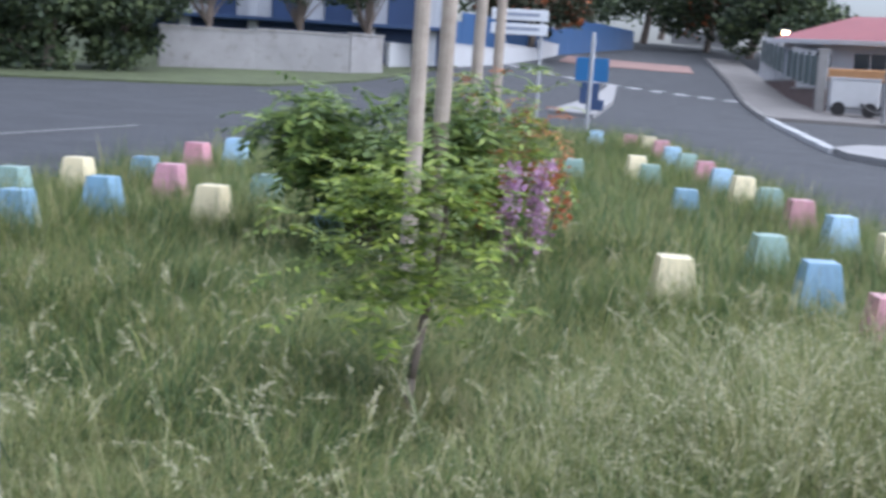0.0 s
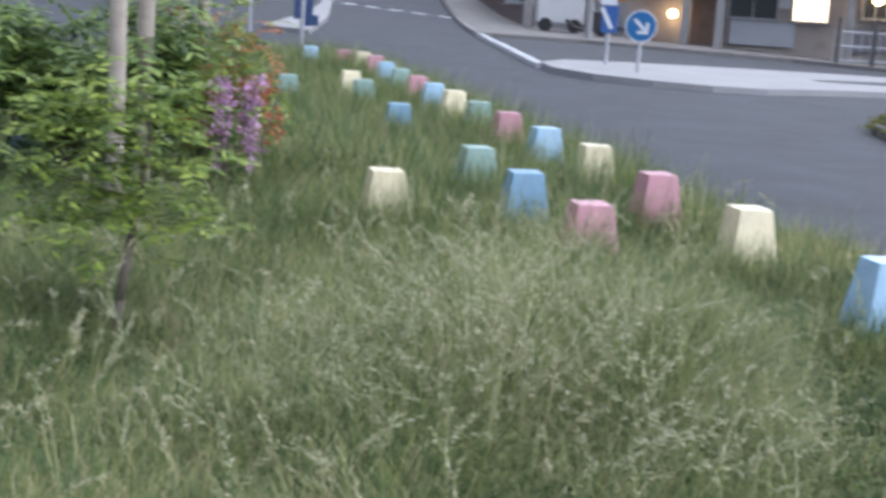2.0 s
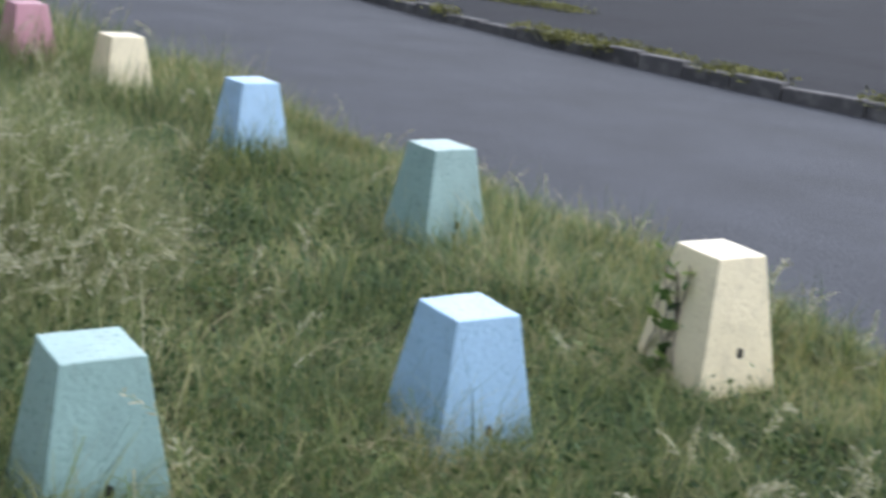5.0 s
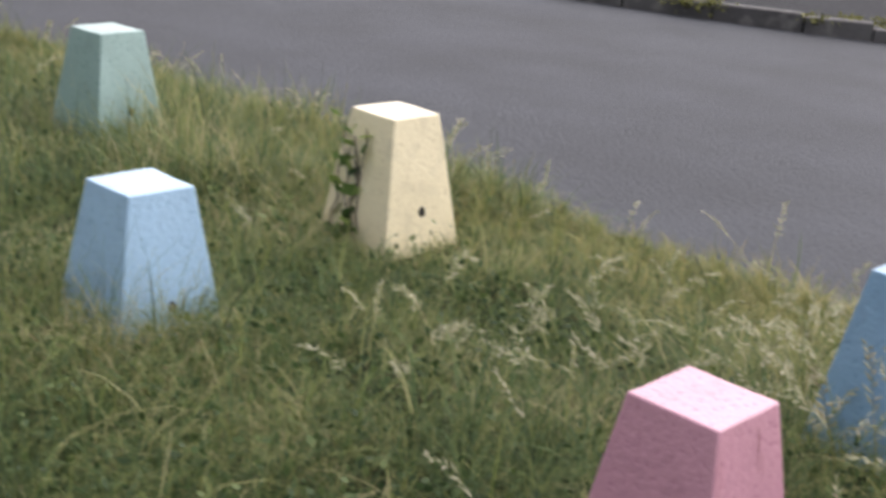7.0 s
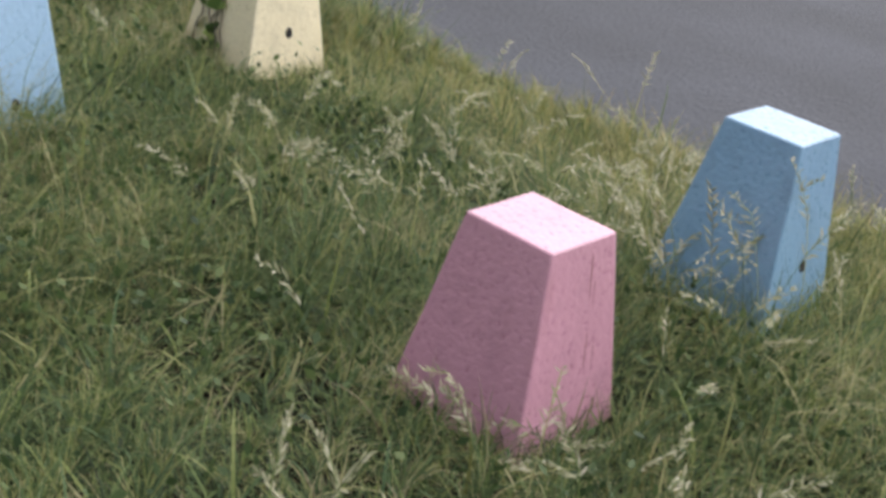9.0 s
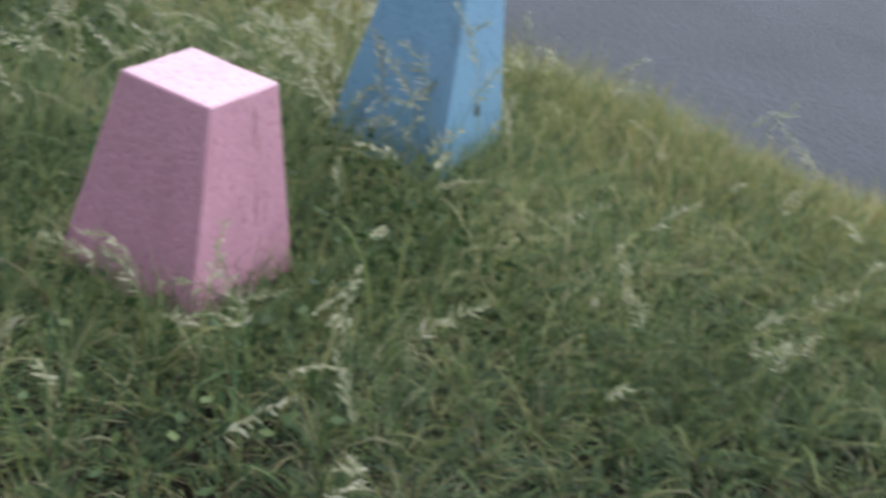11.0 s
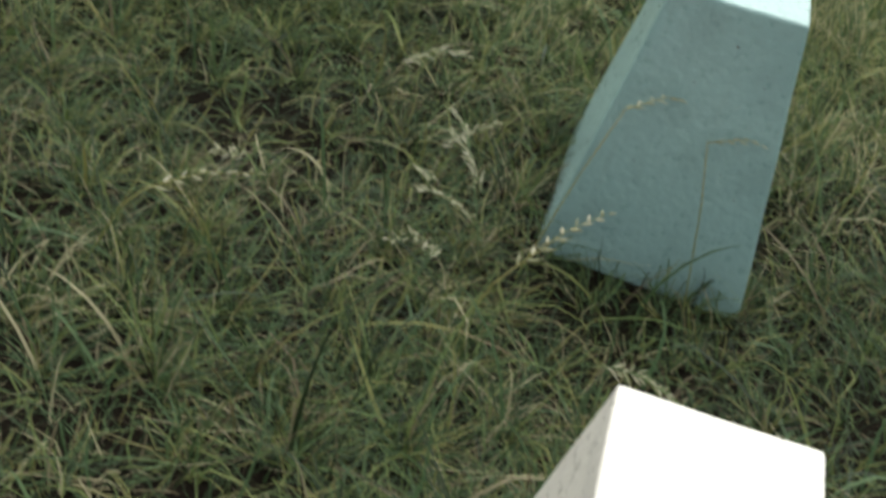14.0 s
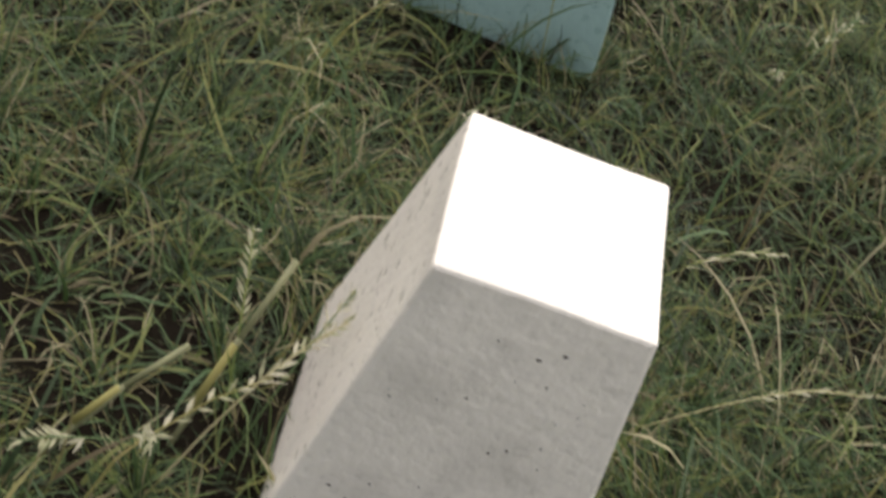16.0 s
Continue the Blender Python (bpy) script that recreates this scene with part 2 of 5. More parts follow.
def box(bm, c, s, bevel=0.0, rz=0.0):
    r = bmesh.ops.create_cube(bm, size=1.0, matrix=pose(*c, 0, 0, rz) @ Matrix.Diagonal((*s, 1)))
    if bevel:
        es = list({e for v in r["verts"] for e in v.link_edges})
        bmesh.ops.bevel(bm, geom=es, offset=bevel, segments=2, affect="EDGES", profile=0.5)
    return bm


def B():
    return bmesh.new()


def tube(bm, p0, p1, r0, r1=None, n=10):
    p0, p1 = Vector(p0), Vector(p1)
    d = p1 - p0
    q = d.to_track_quat("Z", "Y").to_matrix().to_4x4()
    bmesh.ops.create_cone(bm, cap_ends=True, segments=n, radius1=r0, radius2=r0 if r1 is None else r1, depth=d.length, matrix=Matrix.Translation((p0 + p1) / 2) @ q)
    return bm


def path_tube(bm, pts, radii, n=8):
    for a, b, ra, rb in zip(pts, pts[1:], radii, radii[1:]):
        tube(bm, a, b, ra, rb, n)
    return bm


def raw_mesh(name, verts, quads, tris, material, label, category, kind="stuff", parent=None):
    """One mesh from numpy arrays of places and faces."""
    me = bpy.data.meshes.new(name)
    nq, nt = len(quads), len(tris)
    me.vertices.add(len(verts))
    me.vertices.foreach_set("co", np.asarray(verts, dtype=np.float32).ravel())
    idx = np.concatenate([np.asarray(quads, dtype=np.int32).ravel(), np.asarray(tris, dtype=np.int32).ravel()])
    me.loops.add(len(idx))
    me.loops.foreach_set("vertex_index", idx)
    me.polygons.add(nq + nt)
    starts = np.concatenate([np.arange(nq) * 4, nq * 4 + np.arange(nt) * 3]).astype(np.int32)
    me.polygons.foreach_set("loop_start", starts)
    me.update(calc_edges=True)
    me.validate()
    me.materials.append(material)
    ob = new(name, me)
    ob.parent = parent
    return tagged(ob, label, category, kind=kind) if label else ob


def sheet(name, outline, material, lift, label, depth=0.4, step=2.0, category="ground"):
    """A raised or flush piece of ground with the given outline, following the terrain, with sides going down."""
    bm = B()
    vs = [bm.verts.new((x, y, 0)) for x, y in outline]
    bm.faces.new(vs)
    xs, ys = [p[0] for p in outline], [p[1] for p in outline]
    for lo, hi, no in ((min(xs), max(xs), (1, 0, 0)), (min(ys), max(ys), (0, 1, 0))):
        k = lo + step
        while k < hi:
            bmesh.ops.bisect_plane(bm, geom=bm.verts[:] + bm.edges[:] + bm.faces[:], plane_co=Vector(no) * k, plane_no=no)
            k += step
    rim = [e for e in bm.edges if e.is_boundary]
    top = list(bm.verts)
    ex = bmesh.ops.extrude_edge_only(bm, edges=rim)
    low = {g for g in ex["geom"] if isinstance(g, bmesh.types.BMVert)}
    for v in bm.verts:
        v.co.z = Z(v.co.x, v.co.y) + lift - (depth if v in low else 0)
    bmesh.ops.recalc_face_normals(bm, faces=bm.faces)
    ob = part(name, bm, material)
    return tagged(ob, label, category, kind="structure")


# ---- ground: one sheet to the horizon ----
ROAD = -0.10
gx = np.concatenate([np.linspace(-600, -60, 10)[:-1], np.linspace(-60, 60, 81), np.linspace(60, 600, 10)[1:]])
gy = np.concatenate([np.linspace(-300, -20, 8)[:-1], np.linspace(-20, 120, 94), np.linspace(120, 900, 12)[1:]])
GX, GY = np.meshgrid(gx, gy)
GZ = Zn(np.clip(GX, -60, 60), np.clip(GY, -20, 160)) + ROAD
nx, ny = len(gx), len(gy)
ii = (np.arange(ny - 1)[:, None] * nx + np.arange(nx - 1)[None, :]).ravel()
raw_mesh("road", np.stack([GX, GY, GZ], -1).reshape(-1, 3), np.stack([ii, ii + 1, ii + nx + 1, ii + nx], 1), np.zeros((0, 3), int), M_ASPHALT, "worn blue-grey asphalt road at dusk", "road", "structure")

# the planted traffic island
RIGHT = [(3.9, -5.0), (3.85, -2.0), (3.8, 0.0), (3.78, 2.0), (3.72, 4.0), (3.5, 5.8), (3.25, 7.4), (2.95, 9.6), (2.6, 12.2), (2.2, 15.2), (1.75, 18.5), (1.3, 21.5), (0.6, 24.0)]
LEFT = [(-0.6, 24.8), (-2.2, 23.6), (-3.8, 20.0), (-4.7, 16.6), (-5.3, 13.4), (-5.8, 10.2), (-6.2, 6.0), (-6.4, 0.0), (-6.4, -5.0)]
ISLAND = RIGHT + LEFT
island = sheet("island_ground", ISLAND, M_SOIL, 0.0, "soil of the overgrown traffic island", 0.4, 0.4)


def inside(px, py, poly):
    c = np.zeros(px.shape, bool)
    for (x0, y0), (x1, y1) in zip(poly, poly[1:] + poly[:1]):
        k = (y0 > py) != (y1 > py)
        c ^= k & (px < (x1 - x0) * (py - y0) / (y1 - y0 + 1e-12) + x0)
    return c


# ---- painted concrete blocks ----
def paint(name, col):
    """Satin masonry paint: rubbed patches, and thin rusty runs down the sides."""
    m = mat(name, col, 0.30, 0.10, 5, 70, 0.22, spec=0.75, dirt=tuple(c * 0.66 for c in col), dirt_amount=0.45, obj=0.12)
    n, l = m.node_tree.nodes, m.node_tree.links
    b = n["Principled BSDF"]
    base = b.inputs["Base Color"].links[0].from_socket
    tc, mp, no, r, mx = n.new("ShaderNodeTexCoord"), n.new("ShaderNodeMapping"), n.new("ShaderNodeTexNoise"), n.new("ShaderNodeMapRange"), n.new("ShaderNodeMix")
    oi, ad = n.new("ShaderNodeObjectInfo"), n.new("ShaderNodeVectorMath")
    ad.operation = "ADD"
    l.new(tc.outputs["Object"], mp.inputs[0])
    mp.inputs["Scale"].default_value = (26, 26, 2.2)
    l.new(mp.outputs[0], ad.inputs[0])
    sc_ = n.new("ShaderNodeMath")
    sc_.operation = "MULTIPLY"
    l.new(oi.outputs["Random"], sc_.inputs[0])
    sc_.inputs[1].default_value = 40.0
    l.new(sc_.outputs[0], ad.inputs[1])
    l.new(ad.outputs[0], no.inputs["Vector"])
    no.inputs["Scale"].default_value, no.inputs["Detail"].default_value = 1.0, 4
    r.inputs[1].default_value, r.inputs[2].default_value, r.inputs[4].default_value = 0.62, 0.80, 0.34
    l.new(no.outputs[0], r.inputs[0])
    mx.data_type = "RGBA"
    l.new(r.outputs[0], mx.inputs[0])
    l.new(base, mx.inputs[6])
    mx.inputs[7].default_value = (col[0] * 0.55 + 0.03, col[1] * 0.5, col[2] * 0.45, 1)
    l.new(mx.outputs[2], b.inputs["Base Color"])
    return m


PAINTS = {
    "blue": (paint("paint_blue", (0.19, 0.34, 0.49)), "sky-blue painted concrete bollard block in long grass"),
    "pale_blue": (paint("paint_pale_blue", (0.34, 0.52, 0.70)), "pale blue painted concrete bollard block, paint rubbed, in long grass"),
    "pink": (paint("paint_pink", (0.52, 0.265, 0.34)), "pink painted concrete bollard block in long grass"),
    "lilac": (paint("paint_lilac_pink", (0.62, 0.43, 0.52)), "pale lilac-pink painted concrete bollard block in long grass"),
    "rose": (paint("paint_rose", (0.50, 0.24, 0.29)), "dusky rose painted concrete bollard block in long grass"),
    "cream": (paint("paint_cream", (0.78, 0.69, 0.46)), "cream yellow painted concrete bollard block in long grass"),
    "white": (paint("paint_white", (0.76, 0.71, 0.63)), "off-white painted concrete bollard block, pitted, in long grass"),
    "teal": (paint("paint_teal", (0.27, 0.405, 0.38)), "sea-green painted concrete bollard block in long grass"),
}
TOP, BASE, TALL = 0.20, 0.325, 0.60


def bollard_body(jitter=0.0):
    """A tapered square block, edges softened, standing from below the soil up to z = 0 at its top."""
    bm = B()
    grow = (BASE - TOP) / 2 / 0.42 * TALL + TOP / 2
    low = [bm.verts.new((sx * grow, sy * grow, -TALL)) for sx, sy in ((-1, -1), (1, -1), (1, 1), (-1, 1))]
    up = [bm.verts.new((sx * TOP / 2, sy * TOP / 2, 0)) for sx, sy in ((-1, -1), (1, -1), (1, 1), (-1, 1))]
    bm.faces.new(low[::-1])
    bm.faces.new(up)
    for i in range(4):
        bm.faces.new((low[i], low[(i + 1) % 4], up[(i + 1) % 4], up[i]))
    bmesh.ops.bevel(bm, geom=list(bm.edges), offset=0.0045, segments=2, affect="EDGES", profile=0.5)
    bmesh.ops.subdivide_edges(bm, edges=[e for e in bm.edges if e.calc_length() > 0.15], cuts=5, use_grid_fill=True)
    for v in bm.verts:
        v.co += noise.noise_vector(v.co * 9 + Vector((jitter, 0, 0))) * 0.0022
    return bm


def lifting_hole():
    """A chipped oval disc on the face that looks to -y, coloured dark for the shade inside the hole."""
    slope = (BASE - TOP) / 2 / 0.42
    z = -0.305
    y = -(TOP / 2 + slope * -z)
    bm = bmesh.new()
    bmesh.ops.create_cone(bm, cap_ends=True, segments=14, radius1=1, radius2=0.9, depth=0.02, matrix=pose(0.004, y + 0.0075, z, 90 - math.degrees(math.atan(slope)), 0, 0) @ Matrix.Diagonal((0.0125, 0.018, 1, 1)))
    for v in bm.verts:
        v.co += noise.noise_vector(v.co * 90) * 0.0035 * Vector((1, 0, 1)).length
    return bm


def scrapes():
    """Thin brownish runs in the paint of the face that looks to -y, each a mesh of its own."""
    slope = (BASE - TOP) / 2 / 0.42
    for x, z, long, wide in ((0.030, -0.075, 0.10, 0.0022), (0.043, -0.11, 0.07, 0.0018), (0.036, -0.215, 0.10, 0.0026), (0.062, -0.235, 0.07, 0.0020)):
        bm = B()
        m = pose(x, -(TOP / 2 + slope * -z), z, -math.degrees(math.atan(slope)), 0, 0)
        bmesh.ops.create_cone(bm, cap_ends=True, segments=10, radius1=1, radius2=0.8, depth=1, matrix=m @ pose(0, 0, 0, 90, 0, 0) @ Matrix.Diagonal((wide, long / 2, 0.0012, 1)))
        yield bm


def pits(n, side, seed):
    """Small dark blowholes in the cast face that looks to -x, each a mesh of its own."""
    r_ = random.Random(seed)
    slope = (BASE - TOP) / 2 / 0.42
    for _ in range(n):
        z = -r_.uniform(0.04, 0.32)
        y = r_.uniform(-0.8, 0.8) * (TOP / 2 + slope * -z)
        q = r_.uniform(0.0006, 0.0019)
        bm = B()
        bmesh.ops.create_uvsphere(bm, u_segments=7, v_segments=5, radius=1, matrix=pose(side * (TOP / 2 + slope * -z), y, z, 0, -side * math.degrees(math.atan(slope)), 0) @ Matrix.Diagonal((0.0014, q * r_.uniform(1, 1.9), q, 1)))
        yield bm


templates = {}


def bollard(colour, x, y, top=0.42, rz=0.0):
    """A block of that colour with its centre at x, y, its top that far above the ground."""
    m = pose(x, y, Z(x, y) + top, 0, 0, rz)
    if colour in templates:
        return copy_thing(templates[colour], m)
    material, label = PAINTS[colour]
    ob = thing("concrete_bollard", label, "bollard", m, "painted concrete blocks on the island")
    part("body", bollard_body(len(templates) * 3.7), material, ob)
    if colour in ("pink", "rose", "lilac"):
        for bm in scrapes():
            part("scrape", bm, M_SCRAPE, ob)
    else:
        part("lifting_hole", lifting_hole(), M_HOLE, ob, "dark chipped lifting hole")
    if colour in ("white", "teal"):
        for bm in pits(24 if colour == "white" else 7, -1, 4):
            part("pit", bm, M_PIT, ob)
    templates[colour] = ob
    return ob


BLOCKS = [("white", 1.19, -0.905, 0.401), ("teal", 2.195, -0.868, 0.480), ("rose", 3.21, -0.865, 0.445), ("pink", 2.137, 0.87, 0.393), ("blue", 3.05, 0.866, 0.45),
          ("lilac", -0.02, 2.52, 0.345), ("teal", 0.99, 2.54, 0.382), ("pale_blue", 2.01, 2.53, 0.382), ("cream", 3.04, 2.66, 0.437), ("teal", 2.91, 4.17, 0.432), ("pale_blue", 2.745, 5.735, 0.402),
          ("cream", 2.525, 7.13, 0.398), ("rose", 2.24, 8.15, 0.43), ("cream", 2.12, 9.53, 0.43), ("pale_blue", 1.95, 10.75, 0.41), ("rose", 1.79, 11.88, 0.41), ("teal", 1.63, 12.8, 0.41),
          ("cream", 1.5, 13.96, 0.41), ("pale_blue", 1.35, 14.8, 0.41), ("rose", 1.24, 15.8, 0.41), ("teal", 1.1, 16.9, 0.41), ("pale_blue", 0.97, 18.07, 0.41), ("rose", 0.88, 19.4, 0.41),
          ("cream", 0.72, 20.15, 0.41), ("rose", 0.45, 20.9, 0.38), ("pale_blue", -0.1, 20.9, 0.41),
          ("rose", 1.51, 6.83, 0.43), ("blue", 1.33, 8.0, 0.42), ("teal", 1.17, 9.2, 0.41), ("blue", 0.81, 12.67, 0.36), ("teal", 0.54, 14.87, 0.40), ("cream", 0.42, 15.98, 0.41), ("teal", -0.34, 15.5, 0.36),
          ("cream", 0.43, 7.88, 0.405), ("cream", -4.85, 11.33, 0.41), ("blue", -4.56, 12.32, 0.36), ("rose", -4.48, 13.76, 0.41), ("pale_blue", -4.29, 14.66, 0.41), ("teal", -5.0, 10.3, 0.40),
          ("blue", -4.07, 9.97, 0.41), ("pink", -3.95, 11.3, 0.41), ("cream", -3.12, 9.88, 0.41), ("teal", -2.94, 10.91, 0.41), ("blue", -4.27, 8.8, 0.41), ("pale_blue", -2.06, 9.44, 0.41)]
for k, (colour, bx, by, top) in enumerate(BLOCKS):
    turn = 0.0 if by < 3.5 else math.degrees(math.sin(k * 2.3)) * 0.04 + (5.0 if by > 5 else 2.0)
    bollard(colour, bx, by, top, turn if bx > -1.5 else turn * -1.0)


# ---- grass ----
rng = np.random.default_rng(7)
EDGE_Y = np.array([p[1] for p in RIGHT])
EDGE_X = np.array([p[0] for p in RIGHT])


def flow(x, y):
    """The way the grass lies, by the place."""
    return 1.9 * np.sin(x * 1.7 + 0.6 * y) + 1.6 * np.sin(y * 2.3 - 0.8 * x + 1.0) + 0.9 * np.sin(3.9 * x + 2.9 * y)


def sig(v):
    return 1 / (1 + np.exp(-np.clip(v, -40, 40)))


def tallness(x, y):
    """How high the grass stands: a tall hump, a trodden strip beside it, short at the road edge and round the near blocks."""
    t = 1.0 + 0.22 * np.sin(x * 2.1 + 1.3) * np.sin(y * 1.9 + 0.4) + 0.20 * np.sin(5.3 * x + 1.7 * y) * np.sin(4.1 * y - 2.0 * x)
    hump = 0.65 * sig((1.62 + 0.12 * np.sin(y * 3) - x) / 0.10) * sig((x - 0.1) / 0.25) * np.exp(-((y - 4.9) / 1.5) ** 2)
    strip = 0.50 * sig((x - 1.72) / 0.12) * sig((2.75 - x) / 0.15) * sig((y - 3.4) / 0.25) * sig((7.4 - y) / 0.5)
    by_stem = 0.42 * np.exp(-((x + 0.75) ** 2 / 0.35 + (y - 4.6) ** 2 / 0.5))
    near = 0.30 * sig((0.6 - y) / 0.4) * np.exp(-((x - 1.5) ** 2) / 2.5)
    edge = 0.38 * sig((x - np.interp(y, EDGE_Y, EDGE_X) + 0.55) / 0.15) * sig((6.5 - y) / 0.5)
    by_block = 0.75 * np.exp(-((x - 1.88) ** 2 + (y - 2.33) ** 2) / 0.05) + 0.4 * np.exp(-((x - 0.95) ** 2 + (y - 2.3) ** 2) / 0.04)
    return np.maximum(t + by_block + hump - strip - by_stem - near - edge, 0.28)


def gaps(x, y, share):
    """Thin and bare spots, by the place."""
    px, py = x, y
    x = x + 0.16 * np.sin(3.7 * py + 1.9 * px) + 0.06 * np.sin(9.1 * py - 4.3 * px)
    y = y + 0.16 * np.sin(4.1 * px - 2.2 * py + 0.8) + 0.06 * np.sin(8.3 * px + 5.9 * py)
    v = np.sin(7.1 * x + 2.3 * y + 1.1) * np.sin(6.3 * y - 3.1 * x) + 0.7 * np.sin(17.3 * x - 5.1 * y) * np.sin(15.1 * y + 4.7 * x + 0.7)
    for bx, by, br in ((1.23, -0.47, 0.14), (1.90, -0.70, 0.10), (1.74, -1.38, 0.17), (1.62, 0.02, 0.08), (2.02, -0.25, 0.07)):
        v = v - 1.9 * np.exp(-((px - bx) ** 2 + (py - by) ** 2) / br ** 2)
    return rng.uniform(0, 1, len(x)) < share + (1 - share) * sig((v + 0.35) / 0.16)


def blades(n, x0, x1, y0, y1, length, width, levels, upright, keep=None, droop=62, twist=0.0):
    """n curved blades in the rectangle, as places, quads and triangles."""
    x, y = rng.uniform(x0, x1, n), rng.uniform(y0, y1, n)
    ok = inside(x, y, ISLAND)
    if keep is not None:
        ok &= keep(x, y)
    for _, bx, by, _t in BLOCKS:
        ok &= ~((np.abs(x - bx) < 0.15) & (np.abs(y - by) < 0.15))
    x, y = x[ok], y[ok]
    n = len(x)
    # clumps: pull roots together a little
    x += 0.03 * np.sin(x * 41 + y * 23)
    y += 0.03 * np.sin(y * 37 - x * 29)
    z = Zn(x, y) - 0.01
    L = length * tallness(x, y) * np.minimum(rng.lognormal(0, 0.26, n), 1.45)
    W = width * rng.uniform(0.6, 1.35, n)
    az = flow(x, y) * 0.5 + rng.normal(0, 1.5, n)
    th = np.clip(rng.normal(upright, 20, n), 2, 85) * np.pi / 180
    bend = np.clip(rng.normal(droop, 36, n), -10, 150) * np.pi / 180
    turn = rng.normal(0, 1, n) * twist / levels
    sx, sy = -np.sin(az), np.cos(az)
    px, py, pz = x.copy(), y.copy(), z.copy()
    vs = []
    for k in range(levels):
        w = W * (1 - 0.55 * k / levels)
        vs.append(np.stack([px - sx * w / 2, py - sy * w / 2, pz], -1))
        vs.append(np.stack([px + sx * w / 2, py + sy * w / 2, pz], -1))
        a = th + bend * (k + 0.3) / levels
        d = L / levels
        px, py, pz = px + np.cos(az) * np.sin(a) * d, py + np.sin(az) * np.sin(a) * d, np.maximum(pz + np.cos(a) * d, z + 0.012)
        az = az + turn
    vs.append(np.stack([px, py, pz], -1))
    per = 2 * levels + 1
    V = np.stack(vs, 1).reshape(-1, 3)
    base = np.arange(n) * per
    Q = [np.stack([base + 2 * k, base + 2 * k + 1, base + 2 * k + 3, base + 2 * k + 2], 1) for k in range(levels - 1)]
    T = np.stack([base + per - 3, base + per - 2, base + per - 1], 1)
    return V, np.concatenate(Q) if Q else np.zeros((0, 4), int), T


def joined(pieces):
    off, V, Q, T = 0, [], [], []
    for v, q, t in pieces:
        V.append(v), Q.append(q + off), T.append(t + off)
        off += len(v)
    return np.concatenate(V), np.concatenate(Q), np.concatenate(T)


close_by = lambda x, y: (x - 0.3) ** 2 + (y + 0.3) ** 2 < 4.4 ** 2
mid_way = lambda x, y: ((x - 0.3) ** 2 + (y + 0.3) ** 2 >= 4.3 ** 2) & ((x - 0.3) ** 2 + (y + 0.3) ** 2 < 9.5 ** 2)
far_off = lambda x, y: (x - 0.3) ** 2 + (y + 0.3) ** 2 >= 9.3 ** 2
fresh = lambda x, y: close_by(x, y) & ((y + 0.25 * np.sin(x * 3.1) > 0.25 + 0.35 * sig((2.1 - x) / 0.2) + rng.normal(0, 0.22, len(x))) | (x > 2.55 + rng.normal(0, 0.25, len(x))))
dark_turf = lambda x, y: close_by(x, y) & (x < 2.65 + rng.normal(0, 0.25, len(x))) & (y + 0.25 * np.sin(x * 3.1) < 0.35 + 0.35 * sig((2.1 - x) / 0.2) + rng.normal(0, 0.22, len(x)))
def near_block(x, y):
    ok = np.zeros(len(x), bool)
    for _, bx, by, _t in BLOCKS:
        if by > 5.5:
            r = math.hypot(bx, by)
            ok |= (x - bx * (1 - 0.28 / r)) ** 2 + (y - by * (1 - 0.28 / r)) ** 2 < 0.36 ** 2
    return ok


thin = lambda x, y: fresh(x, y) & gaps(x, y, 0.3)
patchy = lambda x, y: dark_turf(x, y) & gaps(x, y, 0.34)
grass = joined([blades(620000, -5.0, 4.0, 3.0, 25.0, 0.45, 0.0046, 2, 32, near_block),
                blades(330000, 0.2, 4.1, -1.9, 4.3, 0.175, 0.0028, 2, 46, thin, 75, 1.2),
                blades(9000, 0.2, 4.1, -1.9, 4.3, 0.24, 0.0055, 4, 36, fresh, 80, 0.8),
                blades(90000, -2.5, 0.4, 1.5, 4.3, 0.25, 0.0040, 3, 40, fresh, 75, 0.8),
                blades(420000, -5.0, 4.0, 2.0, 9.5, 0.30, 0.0044, 2, 42, lambda x, y: mid_way(x, y) & gaps(x * 0.7, y * 0.7, 0.5), 75),
                blades(14000, -5.0, 4.0, 2.0, 9.5, 0.32, 0.0085, 3, 34, mid_way, 85),
                blades(240000, -6.4, 4.0, 6.0, 25.0, 0.36, 0.011, 1, 44, far_off)])
raw_mesh("matted_grass", *joined([blades(170000, 0.2, 4.1, -2.6, 1.2, 0.125, 0.0025, 3, 50, patchy, 80, 1.6), blades(26000, 0.2, 4.1, -2.6, 1.2, 0.19, 0.0030, 4, 40, patchy, 80, 1.5), blades(5500, 0.2, 4.1, -2.6, 1.2, 0.21, 0.0058, 5, 42, patchy, 85, 1.2)]), M_DARKGRASS, "short matted green grass with brown dead blades", "grass")
raw_mesh("dead_litter", *blades(60000, 0.2, 2.9, -2.6, 1.4, 0.07, 0.0028, 1, 80, dark_turf, 30, 2.5), M_LITTER, "brown dead stalks lying under the grass", "grass")
fringe = lambda x, y: x > np.interp(y, EDGE_Y, EDGE_X) - np.abs(rng.normal(0, 0.40, len(x)))
raw_mesh("straw_fringe", *blades(260000, 2.3, 4.0, -2.0, 8.0, 0.20, 0.0028, 2, 40, fringe, 70), M_STRAW, "straw-coloured dry grass along the road edge", "grass")
